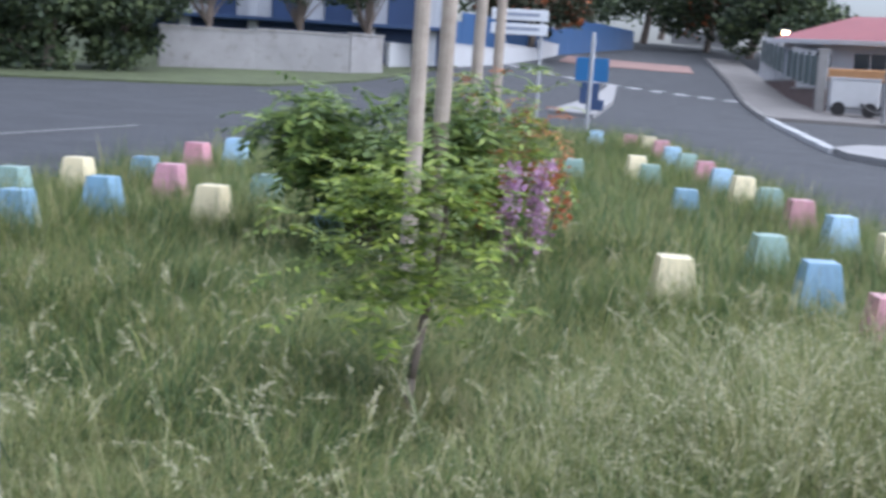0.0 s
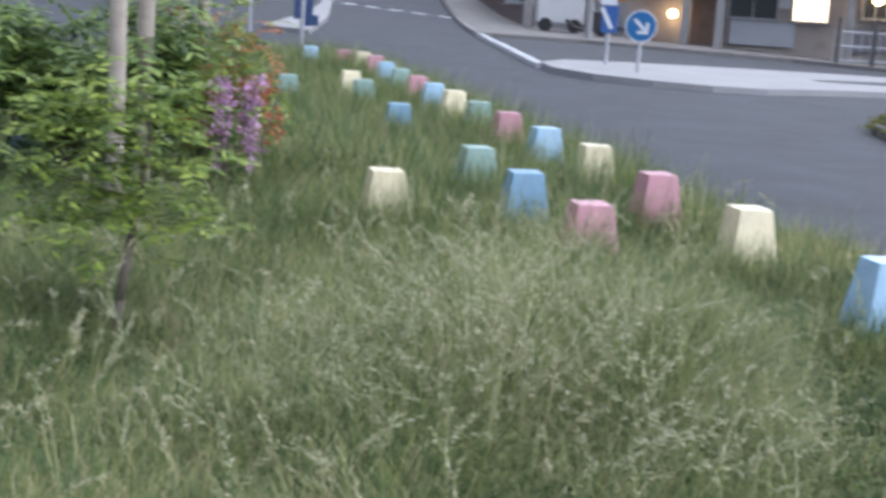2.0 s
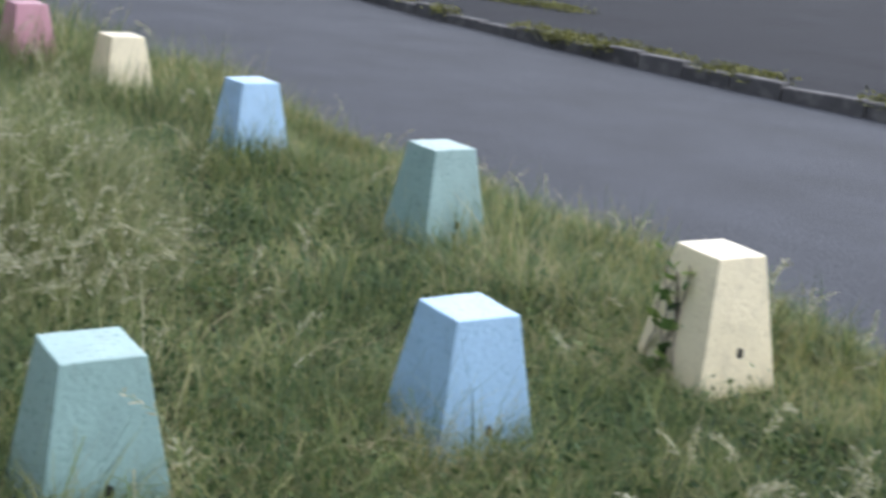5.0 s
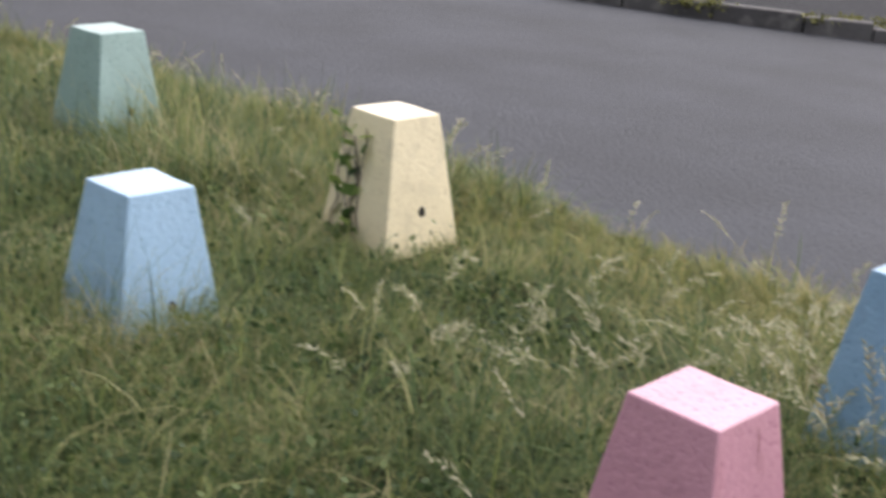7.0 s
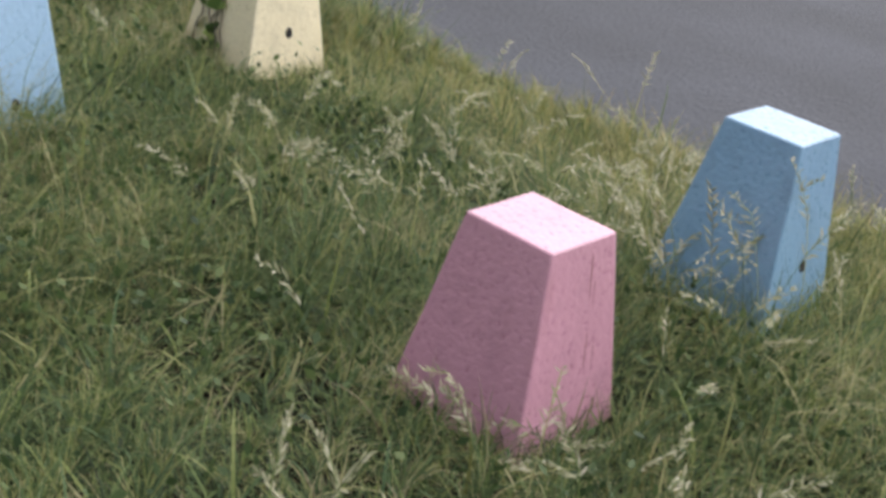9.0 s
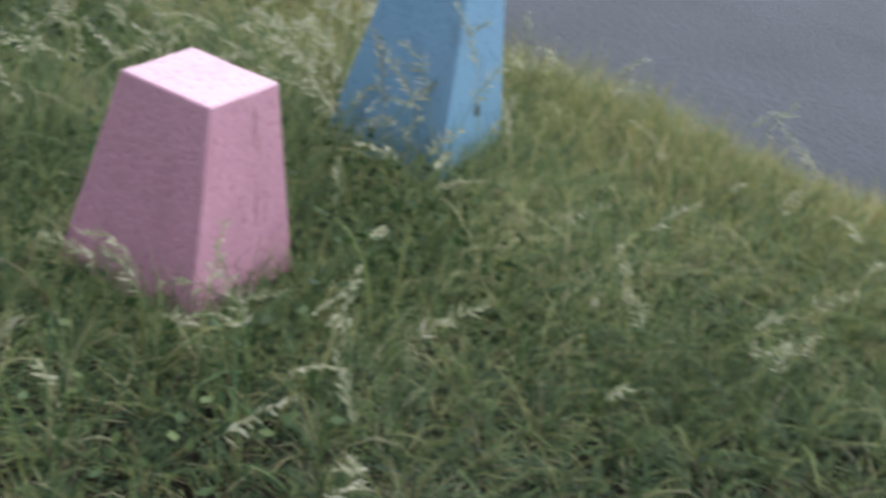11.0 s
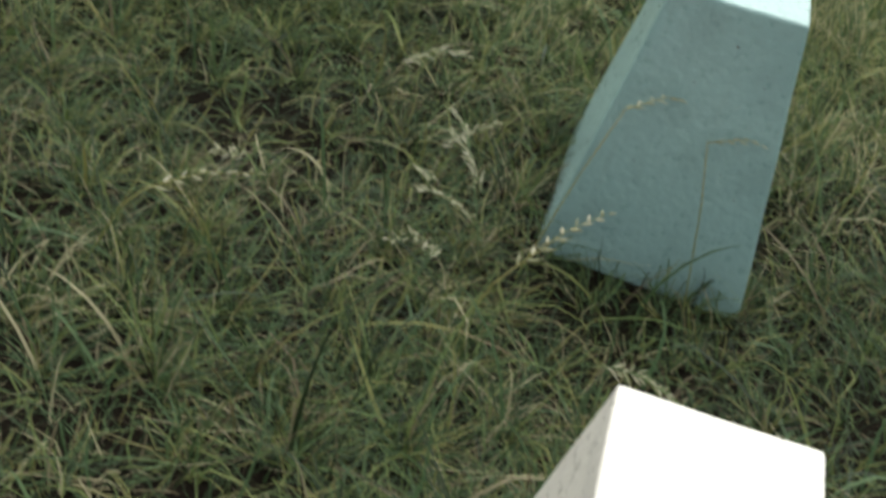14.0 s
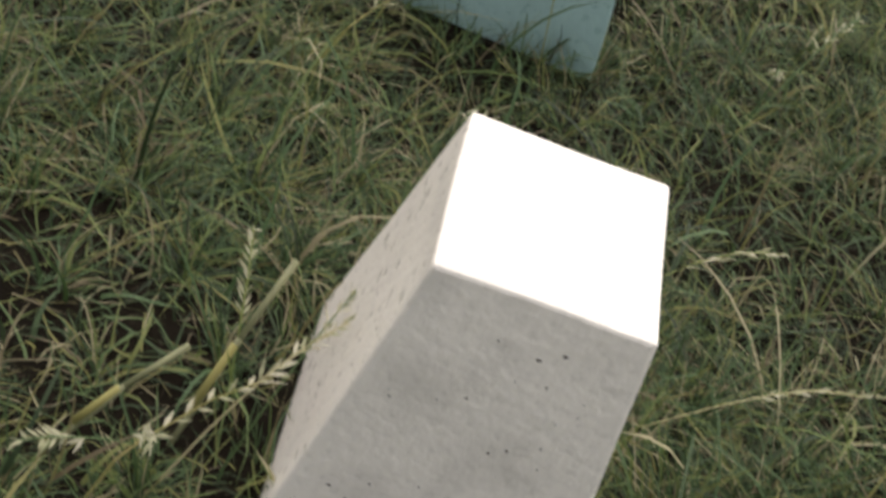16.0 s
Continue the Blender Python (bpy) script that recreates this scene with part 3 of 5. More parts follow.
def hump(x, y):
    """The rise of flowering grass, thick towards its trodden edge."""
    d = 0.9 * sig((1.66 + 0.12 * np.sin(y * 3) - x) / 0.08) * sig((x + 0.1) / 0.3) * np.exp(-((y - 4.8) / 1.3) ** 2) * sig((y - 3.6) / 0.2)
    d = d + 0.7 * sig((0.3 - x) / 0.3) * sig((x + 2.6) / 0.3) * sig((-0.1 - x) / 0.2) * np.exp(-((y - 3.7) / 0.8) ** 2) * sig((np.sin(2.7 * x + 1) + np.sin(3.1 * y - 1.3 * x) - 0.2) / 0.3)
    return rng.uniform(0, 1, len(x)) < d


raw_mesh("flowering_grass", *blades(210000, -2.6, 1.9, 2.6, 7.0, 0.33, 0.0034, 2, 32, hump, 95, 0.8), M_PALE, "tall pale flowering grass bent over by the wind", "grass")
raw_mesh("long_grass", *grass, M_GRASS, "long matted green grass with dry blades", "grass")


rest = lambda x, y: ((x < 0.3) & (y < 1.7)) | (y < -2.4) | ((x < -2.4) & (y < 3.5)) | ((y < -1.7) & (x > 2.2))
raw_mesh("long_grass", *blades(150000, -6.4, 4.0, -5.0, 3.6, 0.19, 0.012, 1, 46, rest, 75), M_GRASS, "long green grass on the rest of the island", "grass")


def seed_heads(spots):
    """Dry flowering grass stems, each with a nodding plume of pale spikelets."""
    V, Q, SV, SQ = [], [], [], []
    n = 0
    for x, y, h, s in spots:
        az, lean = rng.uniform(0, 6.28), rng.uniform(0.15, 0.8)
        p = np.array([x, y, Z(x, y)])
        c, sn = math.cos(az), math.sin(az)
        w = 0.0010 * s
        pts = []
        for k in range(7):
            a = lean + (k / 6) ** 2.5 * rng.uniform(0.5, 1.6)
            pts.append(p.copy())
            p = p + np.array([c * math.sin(a), sn * math.sin(a), math.cos(a)]) * h / 6
        for k, q in enumerate(pts):
            SV += [q - np.array([-sn, c, 0]) * w, q + np.array([-sn, c, 0]) * w]
            if k:
                b = len(SV)
                SQ.append([b - 4, b - 3, b - 1, b - 2])
        axis = pts[-1] - pts[3]
        axis = axis / np.linalg.norm(axis)
        side = np.cross(axis, rng.normal(0, 1, 3))
        side /= np.linalg.norm(side) + 1e-9
        count = int(rng.integers(17, 30))
        open_ = rng.uniform(0.35, 0.9)
        for j in range(count):
            f = 0.62 + 0.379 * j / (count - 1)
            i = min(int(f * 6), 5)
            o = pts[i] + (pts[i + 1] - pts[i]) * (f * 6 - i)
            d = axis + side * (1 if j % 2 else -1) * open_ * rng.uniform(0.6, 1.2) + rng.normal(0, 0.28, 3) - np.array([0, 0, 0.25])
            d = d / np.linalg.norm(d) * rng.uniform(0.014, 0.025) * s * (1.25 - 0.6 * j / count)
            e = np.cross(d, rng.normal(0, 1, 3))
            e = e / (np.linalg.norm(e) + 1e-9) * 0.0022 * s
            V += [o, o + d * 0.45 - e, o + d, o + d * 0.45 + e]
            Q.append([n, n + 1, n + 2, n + 3])
            n += 4
    none = np.zeros((0, 3), int)
    return (np.array(V), np.array(Q), none), (np.array(SV), np.array(SQ), none)


spots = []


def sow(count, cx, cy, rx, ry, h, s):
    made = 0
    while made < count:
        x, y = cx + rng.normal(0, rx), cy + rng.normal(0, ry)
        if inside(np.array([x]), np.array([y]), ISLAND)[0] and x * x + y * y > 1.4 and all(abs(x - b[1]) > 0.17 or abs(y - b[2]) > 0.17 for b in BLOCKS):
            spots.append((x, y, h * rng.uniform(0.6, 1.1), s))
            made += 1


sow(260, 0.85, 4.7, 0.36, 0.75, 0.74, 1.3)
sow(70, 0.5, 3.6, 0.6, 0.5, 0.54, 1.2)
sow(120, -0.4, 4.0, 0.8, 0.6, 0.58, 1.35)
sow(40, -1.9, 4.6, 0.6, 0.8, 0.44, 1.2)
sow(40, 2.45, 1.55, 0.28, 0.35, 0.36, 1.25)
sow(22, 2.80, 0.78, 0.14, 0.14, 0.46, 1.35)
sow(16, 3.08, 1.15, 0.12, 0.14, 0.40, 1.3)
sow(34, 3.35, 1.2, 0.22, 1.2, 0.34, 1.15)
sow(20, 2.45, 0.1, 0.35, 0.4, 0.32, 1.15)
sow(14, 1.5, 0.5, 0.18, 0.22, 0.34, 1.3)
sow(9, 1.85, -0.75, 0.12, 0.25, 0.34, 1.05)
sow(5, 1.75, -1.3, 0.25, 0.2, 0.30, 1.0)
sow(5, 1.0, -0.66, 0.08, 0.06, 0.30, 1.0)
sow(14, 1.95, 0.65, 0.12, 0.2, 0.36, 1.15)
sow(40, 3.45, 4.0, 0.15, 1.6, 0.34, 1.1)
sow(110, -2.0, 6.0, 1.5, 1.2, 0.50, 1.6)
sow(110, 0.8, 7.0, 1.0, 1.5, 0.48, 1.6)
plumes, stalks = seed_heads(spots)
raw_mesh("dry_seed_plumes", *plumes, M_SEED, "pale dry grass seed heads above the green", "grass")
raw_mesh("seed_stalks", *stalks, M_GRASS, "thin green stalks under the seed heads", "grass")


def bent_head(name, foot, start, end, s, label):
    """One ripe grass head: a stalk from the ground, then spikelets left and right of a drooping axis."""
    foot, start, end = Vector(foot), Vector(start), Vector(end)
    ob = thing(name, label, "grass", Matrix.Translation(foot))
    mid = (start + end) / 2 + Vector((0, 0, 0.015))
    line = [Vector((0, 0, 0)), (start - foot) * 0.6 + Vector((0, 0, 0.02)), start - foot, mid - foot, end - foot]
    part("stalk", path_tube(B(), line, [0.0013, 0.0012, 0.0010, 0.0008, 0.0005], 5), M_STRAW, ob)
    bm = B()
    axis = (end - start).normalized()
    side = axis.cross(Vector((0.2, 0.1, 1))).normalized()
    for j in range(14):
        f = j / 13
        o = start.lerp(mid, f * 2) if f < 0.5 else mid.lerp(end, f * 2 - 1)
        d = (axis + side * (1 if j % 2 else -1) * 0.75 + Vector((random.uniform(-0.2, 0.2), random.uniform(-0.2, 0.2), random.uniform(-0.3, 0.3)))).normalized() * 0.021 * s * (1.15 - 0.5 * f)
        e = d.cross(Vector((random.uniform(-1, 1), random.uniform(-1, 1), 1))).normalized() * 0.0027 * s
        u = d.cross(e).normalized() * 0.0018 * s
        ring = [bm.verts.new(o - foot + d * 0.45 + q) for q in (e, u, -e, -u)]
        a, b = bm.verts.new(o - foot), bm.verts.new(o - foot + d)
        for i in range(4):
            bm.faces.new((a, ring[i], ring[(i + 1) % 4]))
            bm.faces.new((b, ring[(i + 1) % 4], ring[i]))
    part("ear", bm, M_SEED, ob, "pale dry ear of spikelets")
    return ob


HEAD = "ripe pale grass head bent over the short grass"
for foot, start, end, s in (((0.99, -0.58, 0), (1.03, -0.62, 0.10), (1.12, -0.72, 0.145), 1.0), ((1.93, -0.68, -0.06), (2.01, -0.76, 0.25), (2.09, -0.86, 0.25), 1.0), ((1.98, -0.95, -0.06), (2.04, -0.89, 0.22), (2.08, -1.0, 0.215), 0.9),
                            ((1.74, -0.62, -0.03), (1.79, -0.68, 0.09), (1.91, -0.78, 0.135), 1.15), ((1.63, -0.12, 0), (1.67, -0.18, 0.12), (1.78, -0.30, 0.115), 1.0), ((2.62, 0.78, 0), (2.57, 0.82, 0.22), (2.44, 0.82, 0.40), 1.7), ((2.70, 0.74, 0), (2.68, 0.78, 0.24), (2.63, 0.80, 0.40), 1.6)):
    bent_head("grass_plant", foot, start, end, s, HEAD)
for a, b, r in (((1.05, -0.54, 0.04), (1.13, -0.63, 0.13), 0.0032), ((1.11, -0.645, 0.03), (1.25, -0.70, 0.165), 0.0036)):
    stalk = thing("broken_grass", "thick pale broken grass stalk lying over the turf", "grass", Matrix.Translation(a))
    d = Vector(b) - Vector(a)
    part("stalk", path_tube(B(), [-d * 0.25 - Vector((0, 0, 0.03)), d * 0.5 + Vector((0, 0, 0.004)), d], [r * 0.8, r, r * 1.1], 8), M_STALK, stalk, smooth=True)
    part("leaf_sheath", path_tube(B(), [d * 0.1, d * 0.45 + Vector((0.002, 0, 0.006))], [r * 1.25, r * 1.15], 8), M_STRAW, stalk, smooth=True)


# ---- leafy plants ----

def leaf_quads(centres, size, spread, aim_up=0.3, slim=0.4):
    """Leaves as single folded diamonds round the given places."""
    n = len(centres)
    d = rng.normal(0, 1, (n, 3)) + np.array([0, 0, aim_up])
    d /= np.linalg.norm(d, axis=1)[:, None]
    e = np.cross(d, rng.normal(0, 1, (n, 3)))
    e /= np.linalg.norm(e, axis=1)[:, None] + 1e-9
    s = (size * rng.uniform(0.6, 1.3, n))[:, None]
    o = centres + rng.normal(0, spread, (n, 3))
    V = np.stack([o, o + d * s * 0.5 - e * s * slim, o + d * s, o + d * s * 0.5 + e * s * slim], 1).reshape(-1, 3)
    return V, np.arange(n * 4).reshape(n, 4), np.zeros((0, 3), int)


def frond(o, az, elev, length, pairs, leaf):
    """One feather leaf: pairs of leaflets along a drooping rib."""
    V, Q = [], []
    p = np.array(o, float)
    for k in range(pairs):
        a = elev - 0.9 * (k / pairs) ** 1.5
        d = np.array([math.cos(az) * math.cos(a), math.sin(az) * math.cos(a), math.sin(a)])
        side = np.array([-math.sin(az), math.cos(az), 0])
        p = p + d * length / pairs
        for sgn in (-1, 1):
            t = side * sgn * 0.9 + d * 0.45 + np.array([0, 0, rng.normal(-0.12, 0.15)])
            t = t / np.linalg.norm(t) * leaf * (1.1 - 0.5 * abs(k / pairs - 0.45)) * rng.uniform(0.85, 1.15)
            w = d * leaf * 0.17
            n = len(V)
            V += [p, p + t * 0.45 - w, p + t, p + t * 0.45 + w]
            Q.append([n, n + 1, n + 2, n + 3])
    return np.array(V), np.array(Q), np.zeros((0, 3), int)


def local(ob, geom):
    """Geometry from world places to places about the foot of ob."""
    return geom[0] - np.array(ob.matrix_basis.translation), geom[1], geom[2]


# low broad-leaved weeds between the blades
wc = np.stack([rng.uniform(0.4, 2.9, 190), rng.uniform(0.4, 5.5, 190), np.zeros(190)], 1)
wp = np.repeat(wc, 34, 0) + rng.normal(0, [0.09, 0.09, 0.0], (190 * 34, 3))
wp = wp[inside(wp[:, 0], wp[:, 1], ISLAND)]
for _, bx, by, _t in BLOCKS:
    wp = wp[(np.abs(wp[:, 0] - bx) > 0.25) | (np.abs(wp[:, 1] - by) > 0.25)]
wp[:, 2] = Zn(wp[:, 0], wp[:, 1]) + rng.uniform(0.03, 0.13, len(wp))
raw_mesh("broadleaf_weeds", *leaf_quads(wp, 0.026, 0.006, 0.8, 0.3), M_WEED, "low dark broad-leaved weeds in the grass", "weed")

# young tree with its thin leaning stem
sx0, sy0 = -0.83, 5.15
sapling = thing("sapling", "young tree with a thin leaning stem and bright feathery leaves", "tree", pose(sx0, sy0, Z(sx0, sy0)))
stem = [(0, 0, -0.05), (0.02, 0.03, 0.2), (0.05, 0.06, 0.42), (0.08, 0.1, 0.62), (0.12, 0.13, 0.85), (0.10, 0.16, 1.0)]
part("stem", path_tube(B(), stem, [0.021, 0.019, 0.018, 0.016, 0.012, 0.006]), M_BARK, sapling, smooth=True)
fr = []
for k in range(200):
    zf = rng.uniform(0.45, 1.14)
    i = min(int(zf / 0.2), 4)
    o = np.array([sx0 + 0.05 + 0.06 * zf - 0.14, sy0 + 0.12 * zf, Z(sx0, sy0) + zf * 0.97]) + rng.normal(0, [0.20, 0.14, 0.04])
    fr.append(frond(o, rng.uniform(0, 6.28), rng.uniform(0.0, 0.6), rng.uniform(0.20, 0.40) * (1.2 - 0.5 * zf), 8, 0.070))
raw_mesh("crown", *local(sapling, joined(fr)), M_LEAFLIGHT, "", "", parent=sapling)

# the big shrub behind it, tied between stakes
cx, cy = -1.75, 8.95
shrub = thing("shrub", "dense dark green shrub with feathery leaves and rusty tips", "shrub", pose(cx, cy, Z(cx, cy)))
bm = B()
limb_ends = []
for k in range(14):
    a, r, h = k * 2.4, rng.uniform(0.35, 0.95), rng.uniform(0.6, 1.35)
    e = (math.cos(a) * r + 0.15, math.sin(a) * r * 0.7, h)
    path_tube(bm, [(0, 0, -0.05), (e[0] * 0.35, e[1] * 0.35, h * 0.5), e], [0.022, 0.015, 0.006], 6)
    limb_ends.append(e)
part("stem", bm, M_BARK, shrub)
fr = []
for k in range(760):
    e = limb_ends[rng.integers(len(limb_ends))]
    f = rng.uniform(0.5, 1.1)
    o = np.array([cx + e[0] * f, cy + e[1] * f, Z(cx, cy) + e[2] * f ** 0.7]) + rng.normal(0, [0.13, 0.13, 0.09])
    fr.append(frond(o, rng.uniform(0, 6.28), rng.uniform(-0.5, 0.6), rng.uniform(0.22, 0.46), 7, 0.125))
raw_mesh("crown", *local(shrub, joined(fr)), M_LEAF, "", "", parent=shrub)

cx, cy = -0.85, 9.6
shrub_b = thing("shrub", "light green shrub with rusty orange young leaves", "shrub", pose(cx, cy, Z(cx, cy)))
bm = B()
limb_ends = []
for k in range(10):
    a, r, h = k * 2.4 + 1, rng.uniform(0.15, 0.5), rng.uniform(0.6, 1.3)
    e = (math.cos(a) * r, math.sin(a) * r, h)
    path_tube(bm, [(0, 0, -0.05), (e[0] * 0.35, e[1] * 0.35, h * 0.5), e], [0.018, 0.012, 0.005], 6)
    limb_ends.append(e)
part("stem", bm, M_BARK, shrub_b)
fr, rusty = [], []
for k in range(480):
    e = limb_ends[rng.integers(len(limb_ends))]
    f = rng.uniform(0.35, 1.1)
    o = np.array([cx + e[0] * f, cy + e[1] * f, Z(cx, cy) + e[2] * f ** 0.7]) + rng.normal(0, 0.1, 3)
    (rusty if k % 3 == 0 else fr).append(frond(o, rng.uniform(0, 6.28), rng.uniform(-0.5, 0.6), rng.uniform(0.18, 0.36), 7, 0.085))
raw_mesh("crown", *local(shrub_b, joined(fr)), M_LEAFLIGHT, "", "", parent=shrub_b)
tagged(raw_mesh("young_leaves", *local(shrub_b, joined(rusty)), M_LEAFRED, "", "", parent=shrub_b), "rusty orange young leaves")

# mauve and orange flowers in front of it
cx, cy = -0.6, 8.55
flowers = thing("flowering_plant", "mauve flower spikes with a few orange blooms", "flower", pose(cx, cy, Z(cx, cy)))
bm, pet, org, lf = B(), [], [], []
for k in range(9):
    a = k * 2.4
    e = np.array([math.cos(a) * rng.uniform(0.05, 0.22), math.sin(a) * 0.14, rng.uniform(0.45, 0.84)])
    path_tube(bm, [(0, 0, -0.03), tuple(e * 0.55), tuple(e)], [0.008, 0.006, 0.003], 5)
    c = np.array([cx, cy, Z(cx, cy)]) + e
    for q in range(3):
        pet.append(leaf_quads(np.repeat([c - np.array([0, 0, q * 0.11])], 38, 0), 0.035, 0.028, 0.2, 0.35))
    lf.append(leaf_quads(np.array([cx, cy, Z(cx, cy)]) + e * np.linspace(0.1, 0.8, 22)[:, None], 0.08, 0.05, 0.3, 0.22))
for dx, dz in ((0.27, 0.84), (0.32, 0.60), (0.12, 0.78), (-0.02, 0.56), (0.22, 0.72), (0.30, 0.50)):
    org.append(leaf_quads(np.repeat([[cx + dx, cy + 0.1, Z(cx, cy) + dz]], 22, 0), 0.045, 0.034, 0.2, 0.35))
path_tube(bm, [(0.05, 0.05, 0), (0.22, 0.1, 0.42), (0.33, 0.12, 0.80)], [0.012, 0.010, 0.006], 6)
part("stem", bm, M_BARK, flowers)
tagged(raw_mesh("mauve_petals", *local(flowers, joined(pet)), M_FLPINK, "", "", parent=flowers), "mauve flower petals", kind="stuff")
tagged(raw_mesh("orange_petals", *local(flowers, joined(org)), M_FLORANGE, "", "", parent=flowers), "orange flower petals", kind="stuff")
raw_mesh("foliage", *local(flowers, joined(lf)), M_LEAF, "", "", parent=flowers)

# timber stakes
for x, y, h, r, lean in ((-1.25, 8.03, 2.6, 0.052, 0.01), (-1.14, 8.5, 2.7, 0.056, 0.025), (-1.2, 11.36, 2.3, 0.055, 0.02), (-1.04, 11.67, 2.25, 0.05, 0.01)):
    st = thing("tree_stake", "grey-brown round timber tree stake, weathered", "stake", pose(x, y, Z(x, y)), "timber stakes among the shrubs")
    bm = path_tube(B(), [(-lean, 0, -0.1), (0, 0, h * 0.5), (lean, 0.01, h)], [r * 1.05, r, r * 0.93], 12)
    part("post", bm, M_TIMBER, st, smooth=False)
    part("top_cut", tube(B(), (lean, 0.01, h - 0.004), (lean, 0.01, h + 0.008), r * 0.92, r * 0.85, 12), M_CONC, st, "grey weathered saw cut")

st = thing("garden_stake", "thin grey stake standing in the grass", "stake", pose(-1.68, 3.15, Z(-1.68, 3.15)))
part("post", path_tube(B(), [(0, 0, -0.1), (0.004, 0, 0.4), (-0.002, 0, 0.78)], [0.010, 0.010, 0.009], 8), M_GREYMETAL, st)
part("cap", tube(B(), (-0.002, 0, 0.78), (-0.002, 0, 0.80), 0.012, 0.010, 8), M_DARK, st)

# creeper on the cream block
vx, vy = 3.04, 2.66
creeper = thing("creeper", "dark ivy-like creeper climbing a cream block", "plant", pose(vx, vy, Z(vx, vy)))
bm, pts = B(), []
slope = (BASE - TOP) / 2 / 0.42
for k in range(5):
    yy, zz, line = -0.02 + 0.03 * k, 0.0, []
    while zz < rng.uniform(0.3, 0.44):
        line.append((-(TOP / 2 + slope * (0.437 - zz)) - 0.006, yy, zz))
        pts.append((vx + line[-1][0] - 0.008, vy + yy, Z(vx, vy) + zz))
        zz += 0.035
        yy = min(max(yy + rng.normal(0.004, 0.014), -0.11), 0.11)
    path_tube(bm, line, [0.0025] * len(line), 5)
part("vine", bm, M_BARK, creeper)
keep = [p for p in pts for _ in range(2) if rng.uniform() < 0.36]
raw_mesh("foliage", *local(creeper, leaf_quads(np.array(keep), 0.052, 0.016, 0.1, 0.5)), M_LEAF, "", "", parent=creeper)


# ---- the roads round the island ----
def flat_strip(name, pts, width, material, label, lift=ROAD + 0.006, parent=None):
    """A painted line along the given points."""
    bm = B()
    prev = None
    for i, (x, y) in enumerate(pts):
        a, b = Vector(pts[max(i - 1, 0)]), Vector(pts[min(i + 1, len(pts) - 1)])
        t = (b - a).normalized()
        s = Vector((-t.y, t.x)) * width / 2
        row = [bm.verts.new((x + k * s.x, y + k * s.y, Z(x + k * s.x, y + k * s.y) + lift)) for k in (-1, 1)]
        if prev:
            bm.faces.new((prev[0], row[0], row[1], prev[1]))
        prev = row
    ob = part(name, bm, material, parent)
    return tagged(ob, label, "road marking", kind="structure") if label else ob


def along(pts, step):
    out = []
    for (x0, y0), (x1, y1) in zip(pts, pts[1:]):
        n = max(1, round(math.hypot(x1 - x0, y1 - y0) / step))
        out += [(x0 + (x1 - x0) * k / n, y0 + (y1 - y0) * k / n) for k in range(n)]
    return out + [pts[-1]]


def kerb(name, pts, material, label, size=(0.16, 0.24), lift=0.03, stone=0.85, parent_kind="structure", wobble=0.01):
    """A kerb of single stones along the points."""
    top = thing(name, label, "kerb", kind="structure")
    p = along(pts, stone)
    bm = B()
    box(bm, (0, 0, 0), (1, size[0], size[1]), 0.015)
    base = None
    for (x0, y0), (x1, y1) in zip(p, p[1:]):
        ln = math.hypot(x1 - x0, y1 - y0)
        mx, my = (x0 + x1) / 2, (y0 + y1) / 2
        if base is None:
            o = part("kerbstone", bm, material, top)
            base = o.data
        else:
            o = new("kerbstone", base)
            o.parent = top
        o.matrix_basis = pose(mx, my, Z(mx, my) + lift - size[1] / 2 + random.uniform(-wobble, wobble), math.degrees(0), random.uniform(-0.6, 0.6), math.degrees(math.atan2(y1 - y0, x1 - x0))) @ Matrix.Diagonal((ln * 0.985, 1, 1, 1))
    return top


# the raised lot across the road with its mossy kerb
LOT = [(8.5, 18.3), (7.9, 17.3), (7.65, 15.9), (7.65, 14.2), (7.75, 12.6), (8.05, 11.0), (8.4, 9.4), (8.8, 7.9), (9.4, 6.5), (10.2, 5.2), (11.2, 3.8), (13.0, 2.6), (15.5, 1.0), (22, -2)]
BACK = [(34, -4), (36, 12), (30, 22.5), (20.5, 24.6), (14.5, 23.6), (11.5, 22.2), (9.6, 20.4)]
sheet("lot_pavement", LOT + BACK, M_ASPHALT_B, 0.0, "dark worn asphalt lot behind a mossy kerb", 0.3, 1.5)
kerb("mossy_kerb", LOT, M_KERB, "dark basalt kerb stones overgrown with moss", stone=0.62, wobble=0.028)
kerb("rear_kerb", [(8.7, 18.6), (9.6, 20.4), (11.5, 22.2), (14.5, 23.6)], M_KERB, "dark kerb stones with a grassy edge", lift=0.01)


def tufts(name, pts, n, size, spread, material, label, clumps=0):
    """Small leaves along a line, or gathered in a number of clumps on it."""
    line = along(pts, 0.25)
    c = np.array([[x, y, Z(x, y) + 0.015] for x, y in line])
    if clumps:
        c = c[rng.integers(len(c), size=clumps)] + rng.normal(0, 1, (clumps, 3)) * np.array([spread * 0.8, spread * 0.8, 0.0])
    p = c[rng.integers(len(c), size=n)] + rng.normal(0, 1, (n, 3)) * np.array([spread, spread, 0.018])
    return raw_mesh(name, *leaf_quads(p, size, 0.01, 1.2, 0.2), material, label, "moss")


